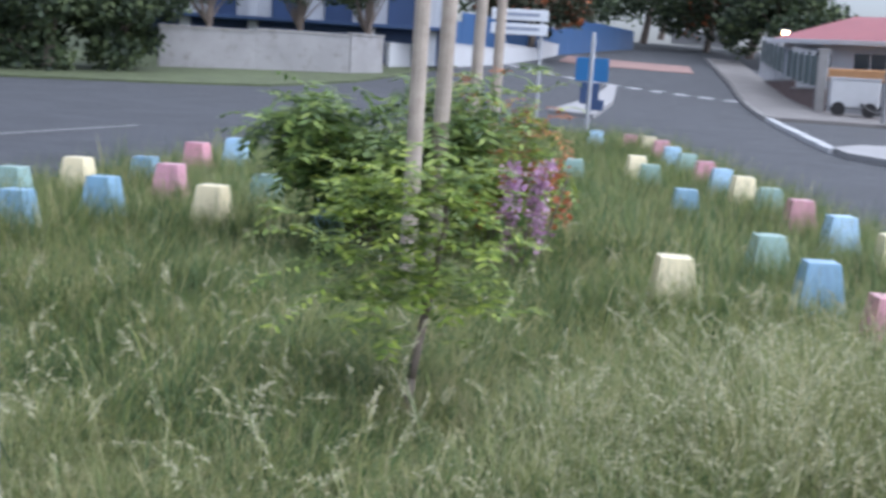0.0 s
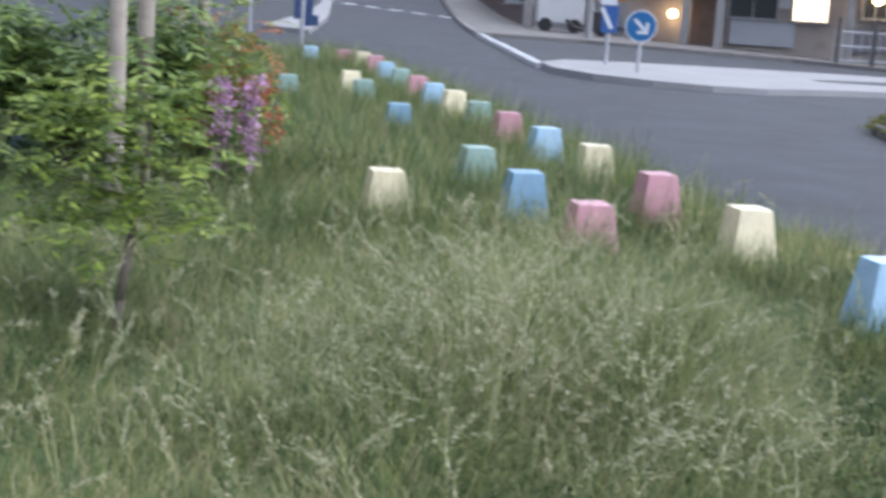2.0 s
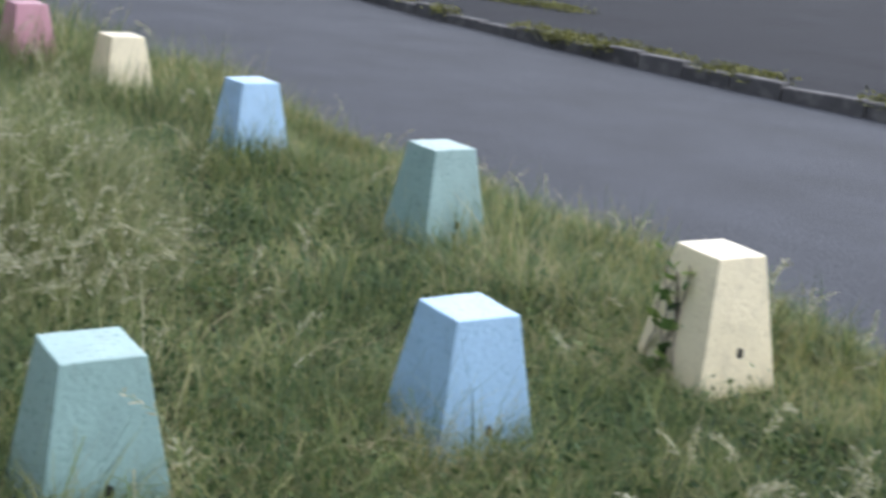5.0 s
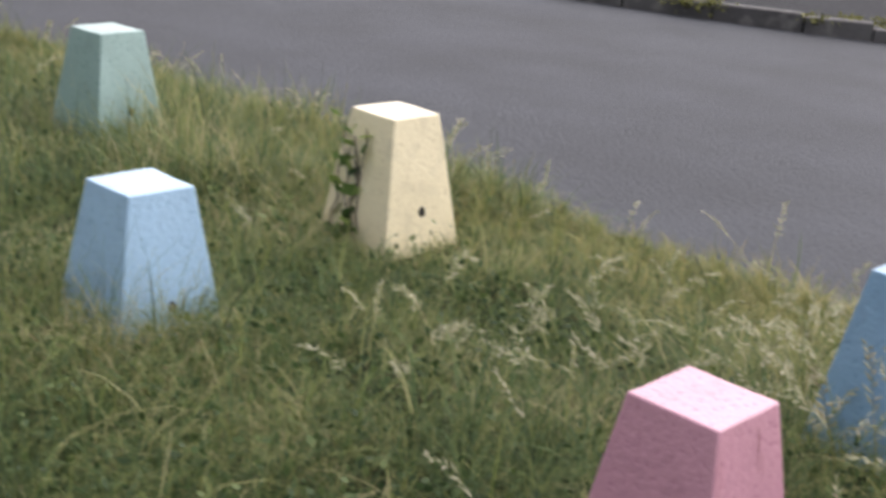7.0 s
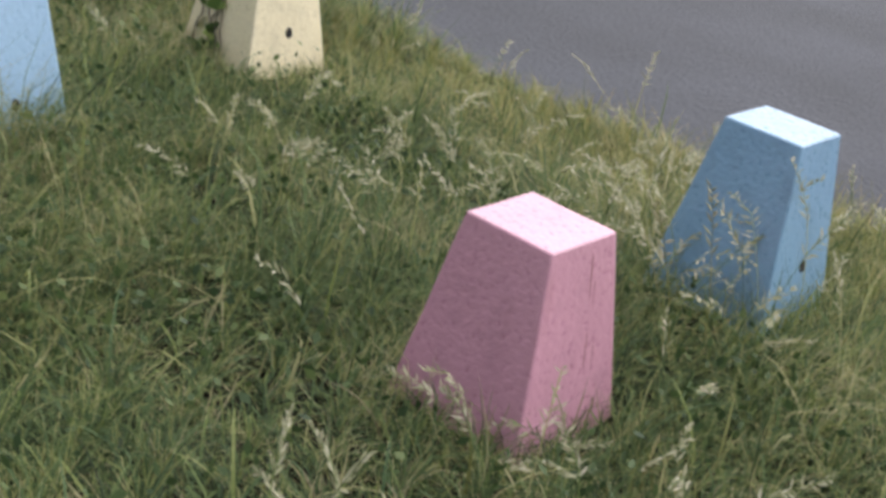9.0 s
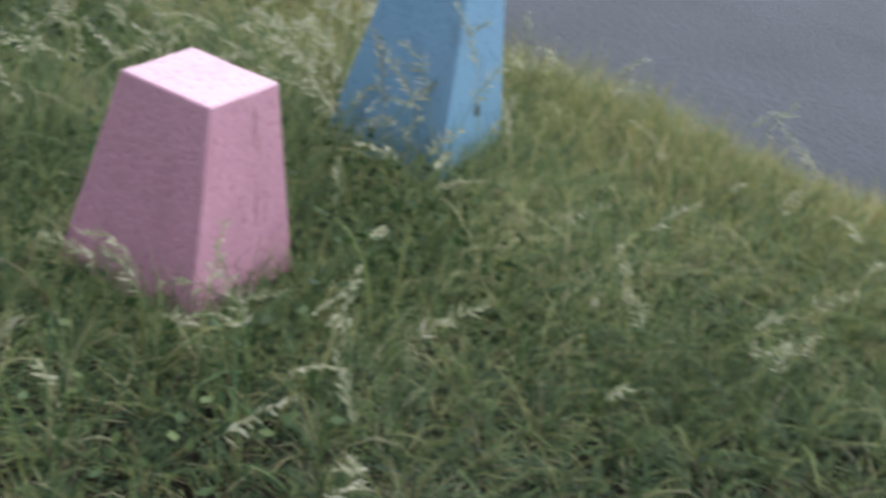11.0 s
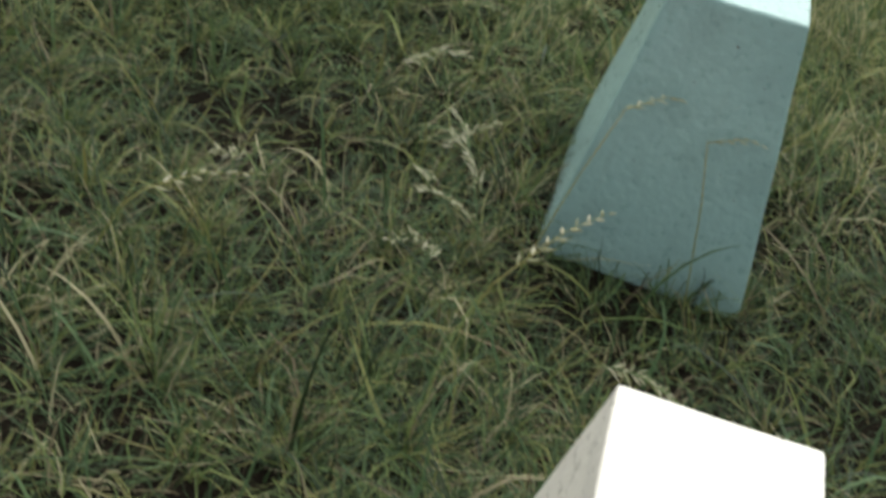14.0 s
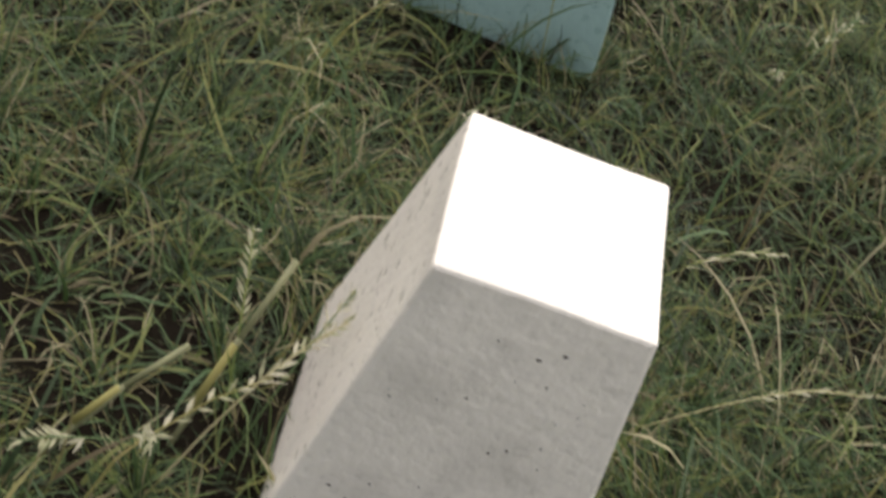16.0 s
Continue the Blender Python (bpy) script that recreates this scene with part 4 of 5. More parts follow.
tufts("kerb_moss", LOT[:11], 4600, 0.055, 0.075, M_MOSS, "yellow-green moss and weeds along the kerb", 46)
tufts("kerb_moss", [(8.6, 18.4), (8.2, 17.5), (8.1, 16.9)], 2600, 0.065, 0.12, M_MOSS, "thick yellow-green moss at the kerb corner")
tufts("kerb_moss", [(8.8, 18.8), (9.6, 20.2), (11.4, 22.0)], 1500, 0.06, 0.08, M_MOSS, "yellow-green weeds along the rear kerb")
tufts("weed_strip", [(8.6, 17.2), (9.3, 17.1), (10.4, 17.0)], 1300, 0.05, 0.07, M_MOSS, "strip of yellow-green weeds in the asphalt")
tufts("weed_strip", [(9.3, 14.2), (9.9, 13.6), (10.3, 13.2)], 1700, 0.05, 0.16, M_MOSS, "patch of yellow-green weeds in the asphalt")
tufts("weed_strip", [(8.55, 10.3), (8.95, 8.8), (9.6, 7.2), (10.4, 5.9)], 2400, 0.05, 0.12, M_MOSS, "patch of yellow-green weeds in the asphalt", 9)

# pale splitter island
SPLIT = [(4.75, 27.2), (4.75, 25.6), (5.3, 24.3), (6.3, 23.6), (7.4, 23.4), (8.6, 23.8), (10.6, 25.4), (13.0, 26.8), (16.4, 29.2), (19.8, 32.2), (21.6, 34.2), (21.4, 35.2), (19.2, 35.2), (16.5, 34.3), (13.4, 33.0), (10.5, 31.4), (7.6, 29.8), (5.6, 28.8)]
sheet("splitter_island", SPLIT, M_CONC_W, 0.03, "pale concrete splitter island between the lanes", 0.2, 1.5)
sheet("asphalt_patch", [(11.5, 28.3), (14.5, 29.6), (17.2, 31.6), (16.6, 32.0), (13.8, 30.5), (11.4, 28.8)], M_ASPHALT, 0.034, "asphalt inlay in the pale splitter island", 0.02, 1.5)
kerb("white_kerb", [(4.75, 27.0), (4.85, 31.0), (5.0, 36.0), (5.2, 41.0)], M_WHITE, "white painted kerb stones along the road edge", (0.22, 0.2), 0.02, 1.0)

# far pavement on the right, with its kerb
PAVE = [(5.2, 41.5), (5.4, 46.0), (6.0, 56.0), (6.6, 68.0), (7.0, 90.0), (9.2, 90.0), (8.9, 74.0), (8.5, 60.0), (8.5, 52.0), (11.5, 49.6), (16.0, 47.6), (23.0, 44.8), (30.0, 42.0), (29.0, 39.6), (20.4, 40.2), (16.2, 42.6), (12.8, 42.4), (9.0, 42.6), (6.6, 41.8)]
sheet("pavement", PAVE, M_PAVE, 0.02, "grey concrete pavement beside the road", 0.2, 2.0)
kerb("pavement_kerb", [(5.2, 41.5), (5.4, 46.0), (6.0, 56.0), (6.6, 68.0), (7.0, 90.0)], M_CONC, "weathered concrete pavement kerb", (0.2, 0.24), 0.04, 1.0)

# verges and markings
sheet("verge", [(-70, 22), (-27, 33.0), (-17.8, 36.6), (-13.8, 38.4), (-10.6, 40.6), (-8.8, 46), (-6.8, 62), (-4.5, 84), (-8, 90), (-70, 90)], M_VERGE, -0.03, "rough grass verge beside the garden wall", 0.2, 4.0)
flat_strip("lane_line", [(-15, 9.0), (-11.5, 14.5), (-9.2, 18.7), (-8.3, 22.3)], 0.09, M_CONC_W, "worn pale line on the asphalt")
give = [(-4.6, 67.6), (5.6, 56.6)]
for k in range(11):
    f = k / 10
    x, y = give[0][0] + 10.2 * f, give[0][1] - 11 * f
    flat_strip("yield_dash", [(x - 0.28, y + 0.25), (x + 0.28, y - 0.25)], 0.55, M_WHITE, "white painted give-way dash")
# the reddish glow on the far road, laid down as a coloured patch
sheet("speed_table", [(-2.6, 76.5), (5.2, 75), (5.3, 81), (-2.2, 83)], M_ROADGLOW, ROAD + 0.03, "reddish patch standing for a glow on the far road", 0.05, 3.0, "road")
SIGNISL = [(-1.5, 36.5), (-0.2, 35.2), (0.4, 46), (0.7, 60), (0.35, 60.5), (-0.5, 47)]
sheet("sign_island", SIGNISL, M_CONC_W, 0.03, "pale concrete island with a blue sign", 0.2, 2.0)
flat_strip("edge_line", [(-6.3, 64), (-4.4, 80), (-2.5, 95)], 0.3, M_WHITE, "white edge line beside the road")


# ---- signs and posts ----
def post(bm, h, r=0.04):
    return tube(bm, (0, 0, -0.1), (0, 0, h), r, r, 12)


def disc(bm, c, r, depth=0.02, n=40, tilt=0):
    bmesh.ops.create_cone(bm, cap_ends=True, segments=n, radius1=r, radius2=r, depth=depth, matrix=pose(*c, 90, 0, tilt))
    return bm


def face(x, y):
    """The turn that faces the camera's ground."""
    return math.degrees(math.atan2(x, y)) * -1


x, y = 6.55, 25.88
rs = thing("arrow_sign", "round blue road sign with a white arrow on a grey post", "road sign", pose(x, y, Z(x, y) + 0.03, 0, 0, face(x, y)))
part("post", post(B(), 1.2), M_GREYMETAL, rs)
part("border", disc(B(), (0, -0.055, 0.93), 0.325, 0.012), M_SIGNWHITE, rs, "white rim")
panel = part("panel", disc(B(), (0, -0.062, 0.93), 0.295, 0.012), M_SIGNBLUE, rs, "round blue panel")
bm = B()
m = pose(0, -0.072, 0.93) @ pose(0, 0, 0, 0, 45, 0)
bmesh.ops.create_cube(bm, size=1, matrix=m @ pose(-0.04, 0, 0) @ Matrix.Diagonal((0.30, 0.008, 0.07, 1)))
for s in (1, -1):
    bmesh.ops.create_cube(bm, size=1, matrix=m @ pose(0.115, 0, s * 0.062) @ pose(0, 0, 0, 0, s * 45, 0) @ Matrix.Diagonal((0.22, 0.0085 + s * 0.0006, 0.065, 1)))
part("arrow", bm, M_SIGNWHITE, panel, "white arrow")

x, y = 6.35, 27.97
ps = thing("sign_post", "grey post carrying a dark blue sign and striped plate", "road sign", pose(x, y, Z(x, y) + 0.03, 0, 0, face(x, y)))
part("post", post(B(), 2.25, 0.045), M_GREYMETAL, ps)
part("round_sign", disc(B(), (-0.10, -0.06, 1.86), 0.27, 0.014), mat("dull_blue", (0.03, 0.05, 0.16), 0.5, 0.1, 4, 30, 0.05), ps, "dark blue round sign")
part("plate", box(B(), (-0.03, -0.06, 1.42), (0.36, 0.014, 0.26), 0.004), M_SIGNWHITE, ps, "white plate")
pl = part("lower_plate", box(B(), (0.02, -0.06, 0.98), (0.36, 0.014, 0.58), 0.004), mat("deep_blue", (0.03, 0.09, 0.28), 0.5, 0.1, 4, 30, 0.05), ps, "blue plate")
bm = B()
bmesh.ops.create_cube(bm, size=1, matrix=pose(-0.05, -0.070, 1.0) @ pose(0, 0, 0, 0, 62, 0) @ Matrix.Diagonal((0.5, 0.006, 0.09, 1)))
part("stripe", bm, M_SIGNWHITE, pl, "white diagonal stripe")
part("cap", box(B(), (0.03, -0.01, 2.26), (0.12, 0.1, 0.05), 0.01), M_SIGNWHITE, ps)

x, y = -0.3, 25.2
sp1 = thing("sign_post", "grey steel post standing at the island's tip", "road sign", pose(x, y, Z(x, y) - 0.1, 0, 0.6, 0))
part("post", post(B(), 2.15, 0.04), M_GREYMETAL, sp1)
part("bracket", box(B(), (0, -0.045, 1.95), (0.10, 0.02, 0.06), 0.004), M_GREYMETAL, sp1)

x, y = -0.32, 36.6
bs = thing("direction_sign", "blue sign board on a post above a small blue plate", "road sign", pose(x, y, Z(x, y) + 0.03, 0, 0, 0))
part("post", post(B(), 1.6, 0.05), M_GREYMETAL, bs)
part("board", box(B(), (-0.02, -0.07, 1.18), (0.92, 0.02, 0.66), 0.01), M_SIGNBLUE, bs, "blue board")
part("lower_board", box(B(), (-0.05, -0.07, 0.52), (0.52, 0.02, 0.60), 0.01), M_BLUEPAINT, bs, "dark blue lower board")
part("plate", box(B(), (0.12, -0.09, 0.20), (0.5, 0.02, 0.3), 0.01), M_BLUEPAINT, bs, "small blue plate")

x, y = -1.9, 27.85
ds = thing("direction_sign", "two white direction boards one above the other on posts", "road sign", pose(x, y, Z(x, y) + ROAD, 0, 0, 4))
for px in (-0.42, 0.48):
    part("post", tube(B(), (px, 0, -0.1), (px, 0, 2.62), 0.035, 0.035), M_GREYMETAL, ds)
for pz in (2.18, 2.48):
    bd = part("board", box(B(), (0, -0.05, pz), (1.22, 0.03, 0.24), 0.01), M_SIGNWHITE, ds, "white board with a dark edge")
    part("writing", box(B(), (0.02, -0.068, pz + 0.01), (0.8, 0.006, 0.07), 0.001), mat("grey_lettering", (0.25, 0.28, 0.36), 0.5), bd)

x, y = 9.17, 15.97
lp = thing("street_pole", "slim pale grey street pole on the lot", "pole", pose(x, y, Z(x, y), 0, 0.5, 0))
part("shaft", tube(B(), (0, 0, -0.1), (0, 0, 4.5), 0.062, 0.045, 14), M_GREYMETAL, lp)
part("base_plate", box(B(), (0, 0, 0.012), (0.26, 0.26, 0.024), 0.005), M_GREYMETAL, lp)
x, y = 14.9, 27.5
sg = thing("sign_post", "thin post with a small dark blue sign", "road sign", pose(x, y, Z(x, y) + 0.03, 0, 0, -30))
part("post", post(B(), 1.7, 0.035), M_GREYMETAL, sg)
part("round_sign", disc(B(), (0, -0.05, 1.45), 0.22, 0.014), M_BLUEPAINT, sg, "dark blue sign")


def street_lamp(x, y, h, arm, pale=False):
    ob = thing("street_lamp", "street lamp, lit warm orange", "street lamp", pose(x, y, Z(x, y)), "street lamps")
    part("mast", tube(B(), (0, 0, -0.1), (0, 0, h), 0.13 if pale else 0.09, 0.09 if pale else 0.06, 12), M_CONC_W if pale else M_GREYMETAL, ob)
    part("arm", tube(B(), (0, 0, h), (arm, -0.15, h + 0.1), 0.05, 0.04, 10), M_GREYMETAL, ob)
    hd = part("head", box(B(), (arm, -0.2, h + 0.12), (0.55, 0.32, 0.12), 0.03), M_GREYMETAL, ob)
    bm = B()
    bmesh.ops.create_uvsphere(bm, u_segments=16, v_segments=10, radius=1, matrix=pose(arm, -0.22, h + 0.03) @ Matrix.Diagonal((0.19, 0.14, 0.11, 1)))
    part("bulb", bm, M_LAMP, hd, "glowing orange lamp glass", True)
    return ob


street_lamp(9.3, 43.9, 3.25, 0.25, True)
street_lamp(9.85, 74.2, 2.6, 0.1)
street_lamp(12.95, 58.4, 3.45, 0.05)


# ---- walls, fences and houses ----
def wall_run(name, pts, h, thick, material, label, sink=0.3, cap=None):
    top = thing(name, label, "wall", kind="structure")
    for (x0, y0), (x1, y1) in zip(pts, pts[1:]):
        ln, a = math.hypot(x1 - x0, y1 - y0), math.degrees(math.atan2(y1 - y0, x1 - x0))
        mx, my = (x0 + x1) / 2, (y0 + y1) / 2
        z = min(Z(x0, y0), Z(x1, y1))
        part("wall_panel", box(B(), (mx, my, z + (h - sink) / 2), (ln, thick, h + sink), 0.02, a), material, top)
        if cap:
            part("coping", box(B(), (mx, my, z + h + 0.04), (ln + 0.04, thick + 0.08, 0.08), 0.01, a), cap, top)
    return top


wall_run("garden_wall", [(-16.4, 46.4), (-13.2, 48.2), (-9.9, 49.9), (-8.9, 51.5)], 1.45, 0.2, M_WALL, "stained grey rendered garden wall", cap=M_WALL)
wall_run("white_wall", [(-9.3, 55.5), (-7.2, 60.5), (-5.4, 67), (-3.8, 76), (-2.7, 85)], 0.95, 0.2, M_WHITE, "low white painted wall along the road", cap=M_WHITE)
wall_run("blue_fence", [(-11.5, 60), (-7.6, 69), (-2.5, 84), (2.2, 100)], 2.3, 0.08, mat("blue_sheet", (0.03, 0.085, 0.21), 0.5, 0.15, 0.8, 15, 0.1), "tall blue sheet-metal fence")
wall_run("stone_wall", [(8.55, 51.6), (8.7, 60), (9.0, 76)], 0.85, 0.3, M_STONEWALL, "dark stone base of the pavement fence", cap=M_CONC)
fence = thing("screen_fence", "dark green screen panels between grey posts on a stone base", "fence")
for k in range(13):
    f = k / 12
    y = 51.7 + 24 * f
    x = 8.6 + 0.4 * f
    part("fence_post", box(B(), (x, y, Z(x, y) + 1.15), (0.14, 0.14, 2.3), 0.01), M_GREYMETAL, fence)
    if k < 12:
        part("screen_panel", box(B(), (x + 0.02, y + 1.0, Z(x, y + 1) + 1.52), (0.05, 1.84, 1.24), 0.01), M_MESHGREEN, fence)
gp = thing("gate_pillar", "pale square gate pillar at the end of the fence", "pillar", pose(8.35, 51.2, Z(8.35, 51.2)))
part("shaft", box(B(), (0, 0, 1.1), (0.35, 0.35, 2.4), 0.02), M_CONC, gp)
part("cap", box(B(), (0, 0, 2.34), (0.45, 0.45, 0.1), 0.02), M_CONC, gp)

tr = thing("white_trailer", "white box trailer parked by the gate, towbar forward", "trailer", pose(9.15, 48.7, Z(9.15, 48.7), 0, 0, -6))
part("body", box(B(), (0, 0, 0.82), (1.75, 1.2, 1.0), 0.05), M_WHITE, tr)
part("lid", box(B(), (0, 0, 1.36), (1.8, 1.25, 0.08), 0.02), M_HOUSEWHITE, tr)
for sx in (-0.55, 0.55):
    part("wheel", tube(B(), (sx, -0.62, 0.26), (sx, -0.48, 0.26), 0.26, 0.26, 20), M_TYRE, tr)
sc = thing("handcart", "black two-wheeled handcart with a curved handle", "cart", pose(10.3, 46.9, Z(10.3, 46.9) + 0.02, 0, 0, -8))
part("tray", box(B(), (0.05, 0, 0.55), (0.75, 0.5, 0.75), 0.06), M_DARK, sc)
hp = [(-0.3, -0.1, 0.28), (-0.62, -0.1, 0.20), (-0.95, -0.1, 0.32), (-1.2, -0.1, 0.55)]
part("handle", path_tube(B(), hp, [0.07, 0.065, 0.06, 0.07], 10), M_DARK, sc)
for sy in (-0.25, 0.25):
    part("wheel", tube(B(), (0.1, sy - 0.03, 0.2), (0.1, sy + 0.03, 0.2), 0.2, 0.2, 18), M_TYRE, sc)


def window(parent, c, w, h, rz=0, lit=None, name="window"):
    """A recessed pane with a frame and a sill, in a front that faces -y before the turn."""
    x, y, z = c
    fr_ = B()
    t = 0.07
    for dx, dz, sx, sz in ((-w / 2, 0, t, h + t), (w / 2, 0, t, h + t), (0, h / 2, w - t, t), (0, -h / 2, w - t, t), (0, 0, 0.04, h - t)):
        box(fr_, (x + dx, y - 0.03, z + dz), (sx, 0.1, sz))
    wn_ = part(name, fr_, M_HOUSEWHITE, parent)
    part("pane", box(B(), (x, y + 0.0, z), (w - t, 0.03, h - t)), lit or M_GLASS, wn_)
    part("sill", box(B(), (x, y - 0.08, z - h / 2 - 0.07), (w + 0.2, 0.2, 0.06), 0.01), M_CONC, wn_)
    return wn_


def hip_roof(bm, x0, x1, y0, y1, z, h, over=0.5):
    x0, x1, y0, y1 = x0 - over, x1 + over, y0 - over, y1 + over
    r = (y1 - y0) / 2 * 0.8
    a = [bm.verts.new(p) for p in ((x0, y0, z), (x1, y0, z), (x1, y1, z), (x0, y1, z))]
    b = [bm.verts.new(p) for p in ((x0 + r, (y0 + y1) / 2, z + h), (x1 - r, (y0 + y1) / 2, z + h))]
    for f in ((a[0], a[1], b[1], b[0]), (a[1], a[2], b[1]), (a[2], a[3], b[0], b[1]), (a[3], a[0], b[0]), (a[3], a[2], a[1], a[0])):
        bm.faces.new(f)
    return bm


# house behind the garden wall: white walls with blue doors
hx, hy = -14.2, 56
hw = thing("house", "white house with dark blue doors and a blue plinth", "house", pose(hx, hy, Z(hx, hy), 0, 0, 12))
part("wall", box(B(), (0, 4, 3.2), (15, 8, 6.4), 0.02), M_HOUSEWHITE, hw, "white rendered wall")
part("plinth", box(B(), (0, -0.02, 0.85), (15.1, 0.12, 1.7), 0.02), M_BLUEPAINT, hw, "blue painted plinth")
for k, px in enumerate((-5.6, -2.6, 0.2, 2.5, 5.3)):
    d_ = part("door", box(B(), (px, -0.04, 2.75), (1.25, 0.1, 2.1), 0.02), M_BLUEPAINT, hw, "dark blue door")
    part("frame", box(B(), (px, -0.03, 3.88), (1.45, 0.12, 0.14), 0.02), M_HOUSEWHITE, d_)
for px in (-7.2, -4.1, -1.2, 3.9, 6.6):
    part("column", box(B(), (px, -0.7, 3.0), (0.42, 0.42, 6.0), 0.03), M_HOUSEWHITE, hw)
part("veranda_floor", box(B(), (0, -0.7, 1.62), (15, 1.4, 0.16), 0.02), M_BLUEPAINT, hw)
part("roof", hip_roof(B(), -7.5, 7.5, -0.8, 8, 6.4, 2.2), M_GREYFACADE, hw)

# house with the pink roof
hx, hy = 12.3, 62
hp_ = thing("house", "low house with a pink metal roof and an orange canopy", "house", pose(hx, hy, Z(hx, hy) - 0.75, 0, 0, -27))
part("wall", box(B(), (0.6, 3, 1.75), (9.4, 6, 3.5), 0.02), M_HOUSEWHITE, hp_, "pale wall")
part("roof", hip_roof(B(), -4.1, 5.3, 0, 6, 3.55, 1.35, 0.6), M_PINKROOF, hp_, "faded pink metal roof")
part("fascia", box(B(), (0.6, -0.62, 3.48), (10.7, 0.06, 0.22), 0.01), M_HOUSEWHITE, hp_)
for px in (-2.6, 0.0, 2.6, 4.4):
    window(hp_, (px, -0.02, 2.6), 1.6, 0.9)
part("canopy", box(B(), (2.6, -2.0, 1.95), (8.4, 1.2, 0.55), 0.05), M_ORANGE, hp_, "orange canopy edge")
for px in (-1.2, 1.6, 4.4, 6.4):
    part("canopy_post", box(B(), (px, -2.3, 0.85), (0.12, 0.12, 1.9)), M_CONC, hp_)

# row of shops
sx_, sy_ = 12.2, 49.5
shop = thing("shop_row", "row of small shops with canopies, posts and lit windows", "shop", pose(sx_, sy_, Z(16, 47) - 0.1, 0, 0, -21.5))
part("wall", box(B(), (7.5, 3.2, 2.9), (15.6, 6, 6.6), 0.02), M_BEIGE, shop, "stained beige wall")
part("fascia", box(B(), (7.5, -0.1, 3.25), (15.7, 0.3, 0.75), 0.02), M_GREYFACADE, shop, "dark grey fascia")
part("canopy", box(B(), (4.9, -0.9, 2.72), (5.6, 1.7, 0.13), 0.02), M_CONC_W, shop, "white canopy slab")
part("canopy", box(B(), (10.8, -0.9, 2.55), (5.2, 1.7, 0.12), 0.02), M_CONC_W, shop, "white canopy slab")
part("awning", box(B(), (1.0, -0.55, 2.55), (2.2, 1.1, 0.7), 0.06), M_BLUEPAINT, shop, "dark blue awning")
for px in (2.15, 3.4, 8.0, 13.3):
    part("pillar", box(B(), (px, -1.5, 1.3), (0.28, 0.28, 2.9), 0.02), M_CONC_W if px == 3.4 else M_CONC, shop, "white pillar" if px == 3.4 else "")
part("door", box(B(), (2.7, -0.02, 1.05), (0.95, 0.1, 2.3), 0.02), M_BROWNDOOR, shop, "brown wooden door")
part("door", box(B(), (10.6, -0.02, 1.05), (1.0, 0.1, 2.3), 0.02), M_BROWNDOOR, shop, "brown wooden door")
part("counter", box(B(), (0.6, -0.35, 0.45), (0.6, 0.6, 1.1), 0.03), mat("dull_red", (0.2, 0.05, 0.05), 0.6), shop, "dull red stand")
for px, w, h, z, lit in ((4.5, 1.8, 1.1, 1.85, None), (8.9, 0.9, 0.9, 2.0, None), (6.6, 1.3, 1.0, 1.8, M_WARMWIN), (12.1, 1.2, 1.0, 1.9, M_WARMWIN), (13.9, 1.2, 1.0, 1.9, None), (1.4, 0.9, 0.9, 4.8, None), (5.0, 1.2, 1.1, 4.9, None), (9.0, 1.2, 1.1, 4.9, None), (12.5, 1.2, 1.1, 4.9, None)):
    window(shop, (px, 0.16, z), w, h, lit=lit)
part("shop_front", box(B(), (4.9, 0.1, 0.75), (2.4, 0.14, 0.9), 0.02), M_HOUSEWHITE, shop, "white lower shop front")
part("shop_front", box(B(), (9.2, 0.1, 0.75), (2.0, 0.14, 0.9), 0.02), M_GREYFACADE, shop, "grey lower shop front")
ac = part("sign_box", box(B(), (5.7, -0.32, 3.35), (1.9, 0.16, 0.62), 0.03), M_HOUSEWHITE, shop, "white sign box")
part("dark_panel", box(B(), (5.7, -0.41, 3.32), (0.7, 0.02, 0.34), 0.005), M_GREYFACADE, ac)
part("notice", box(B(), (5.65, 0.02, 1.95), (0.45, 0.03, 0.42), 0.005), M_SIGNWHITE, shop, "white notice")
for px, pz in ((1.55, 1.3), (1.2, 4.05), (8.95, 2.2)):
    bm = B()
    bmesh.ops.create_uvsphere(bm, u_segments=14, v_segments=8, radius=0.15, matrix=pose(px, -0.3, pz))
    part("wall_lamp", bm, M_LAMP, shop, "glowing wall lamp", True)
wall_run("low_wall", [(22.0, 49.5), (30.0, 48.0), (40.0, 44.0)], 0.8, 0.25, M_STONEWALL, "low dark red stone wall beside the shops")
wall_run("yard_wall", [(24.0, 54.0), (38.0, 50.5), (54.0, 42)], 4.2, 0.2, M_GREYFACADE, "tall grey wall behind the parked cars")
for gx_, gy_, lean in ((17.6, 42.4, 0), (18.7, 42.0, 0), (19.6, 41.7, 0)):
    g = thing("barrier_post", "rusty grey barrier post on the pavement", "bollard", pose(gx_, gy_, Z(gx_, gy_) + 0.02), "posts on the pavement")
    part("post", tube(B(), (0, 0, -0.1), (0, 0, 1.5), 0.07, 0.06, 10), M_KERB, g)
    part("cap", tube(B(), (0, 0, 1.5), (0, 0, 1.56), 0.08, 0.05, 10), M_KERB, g)


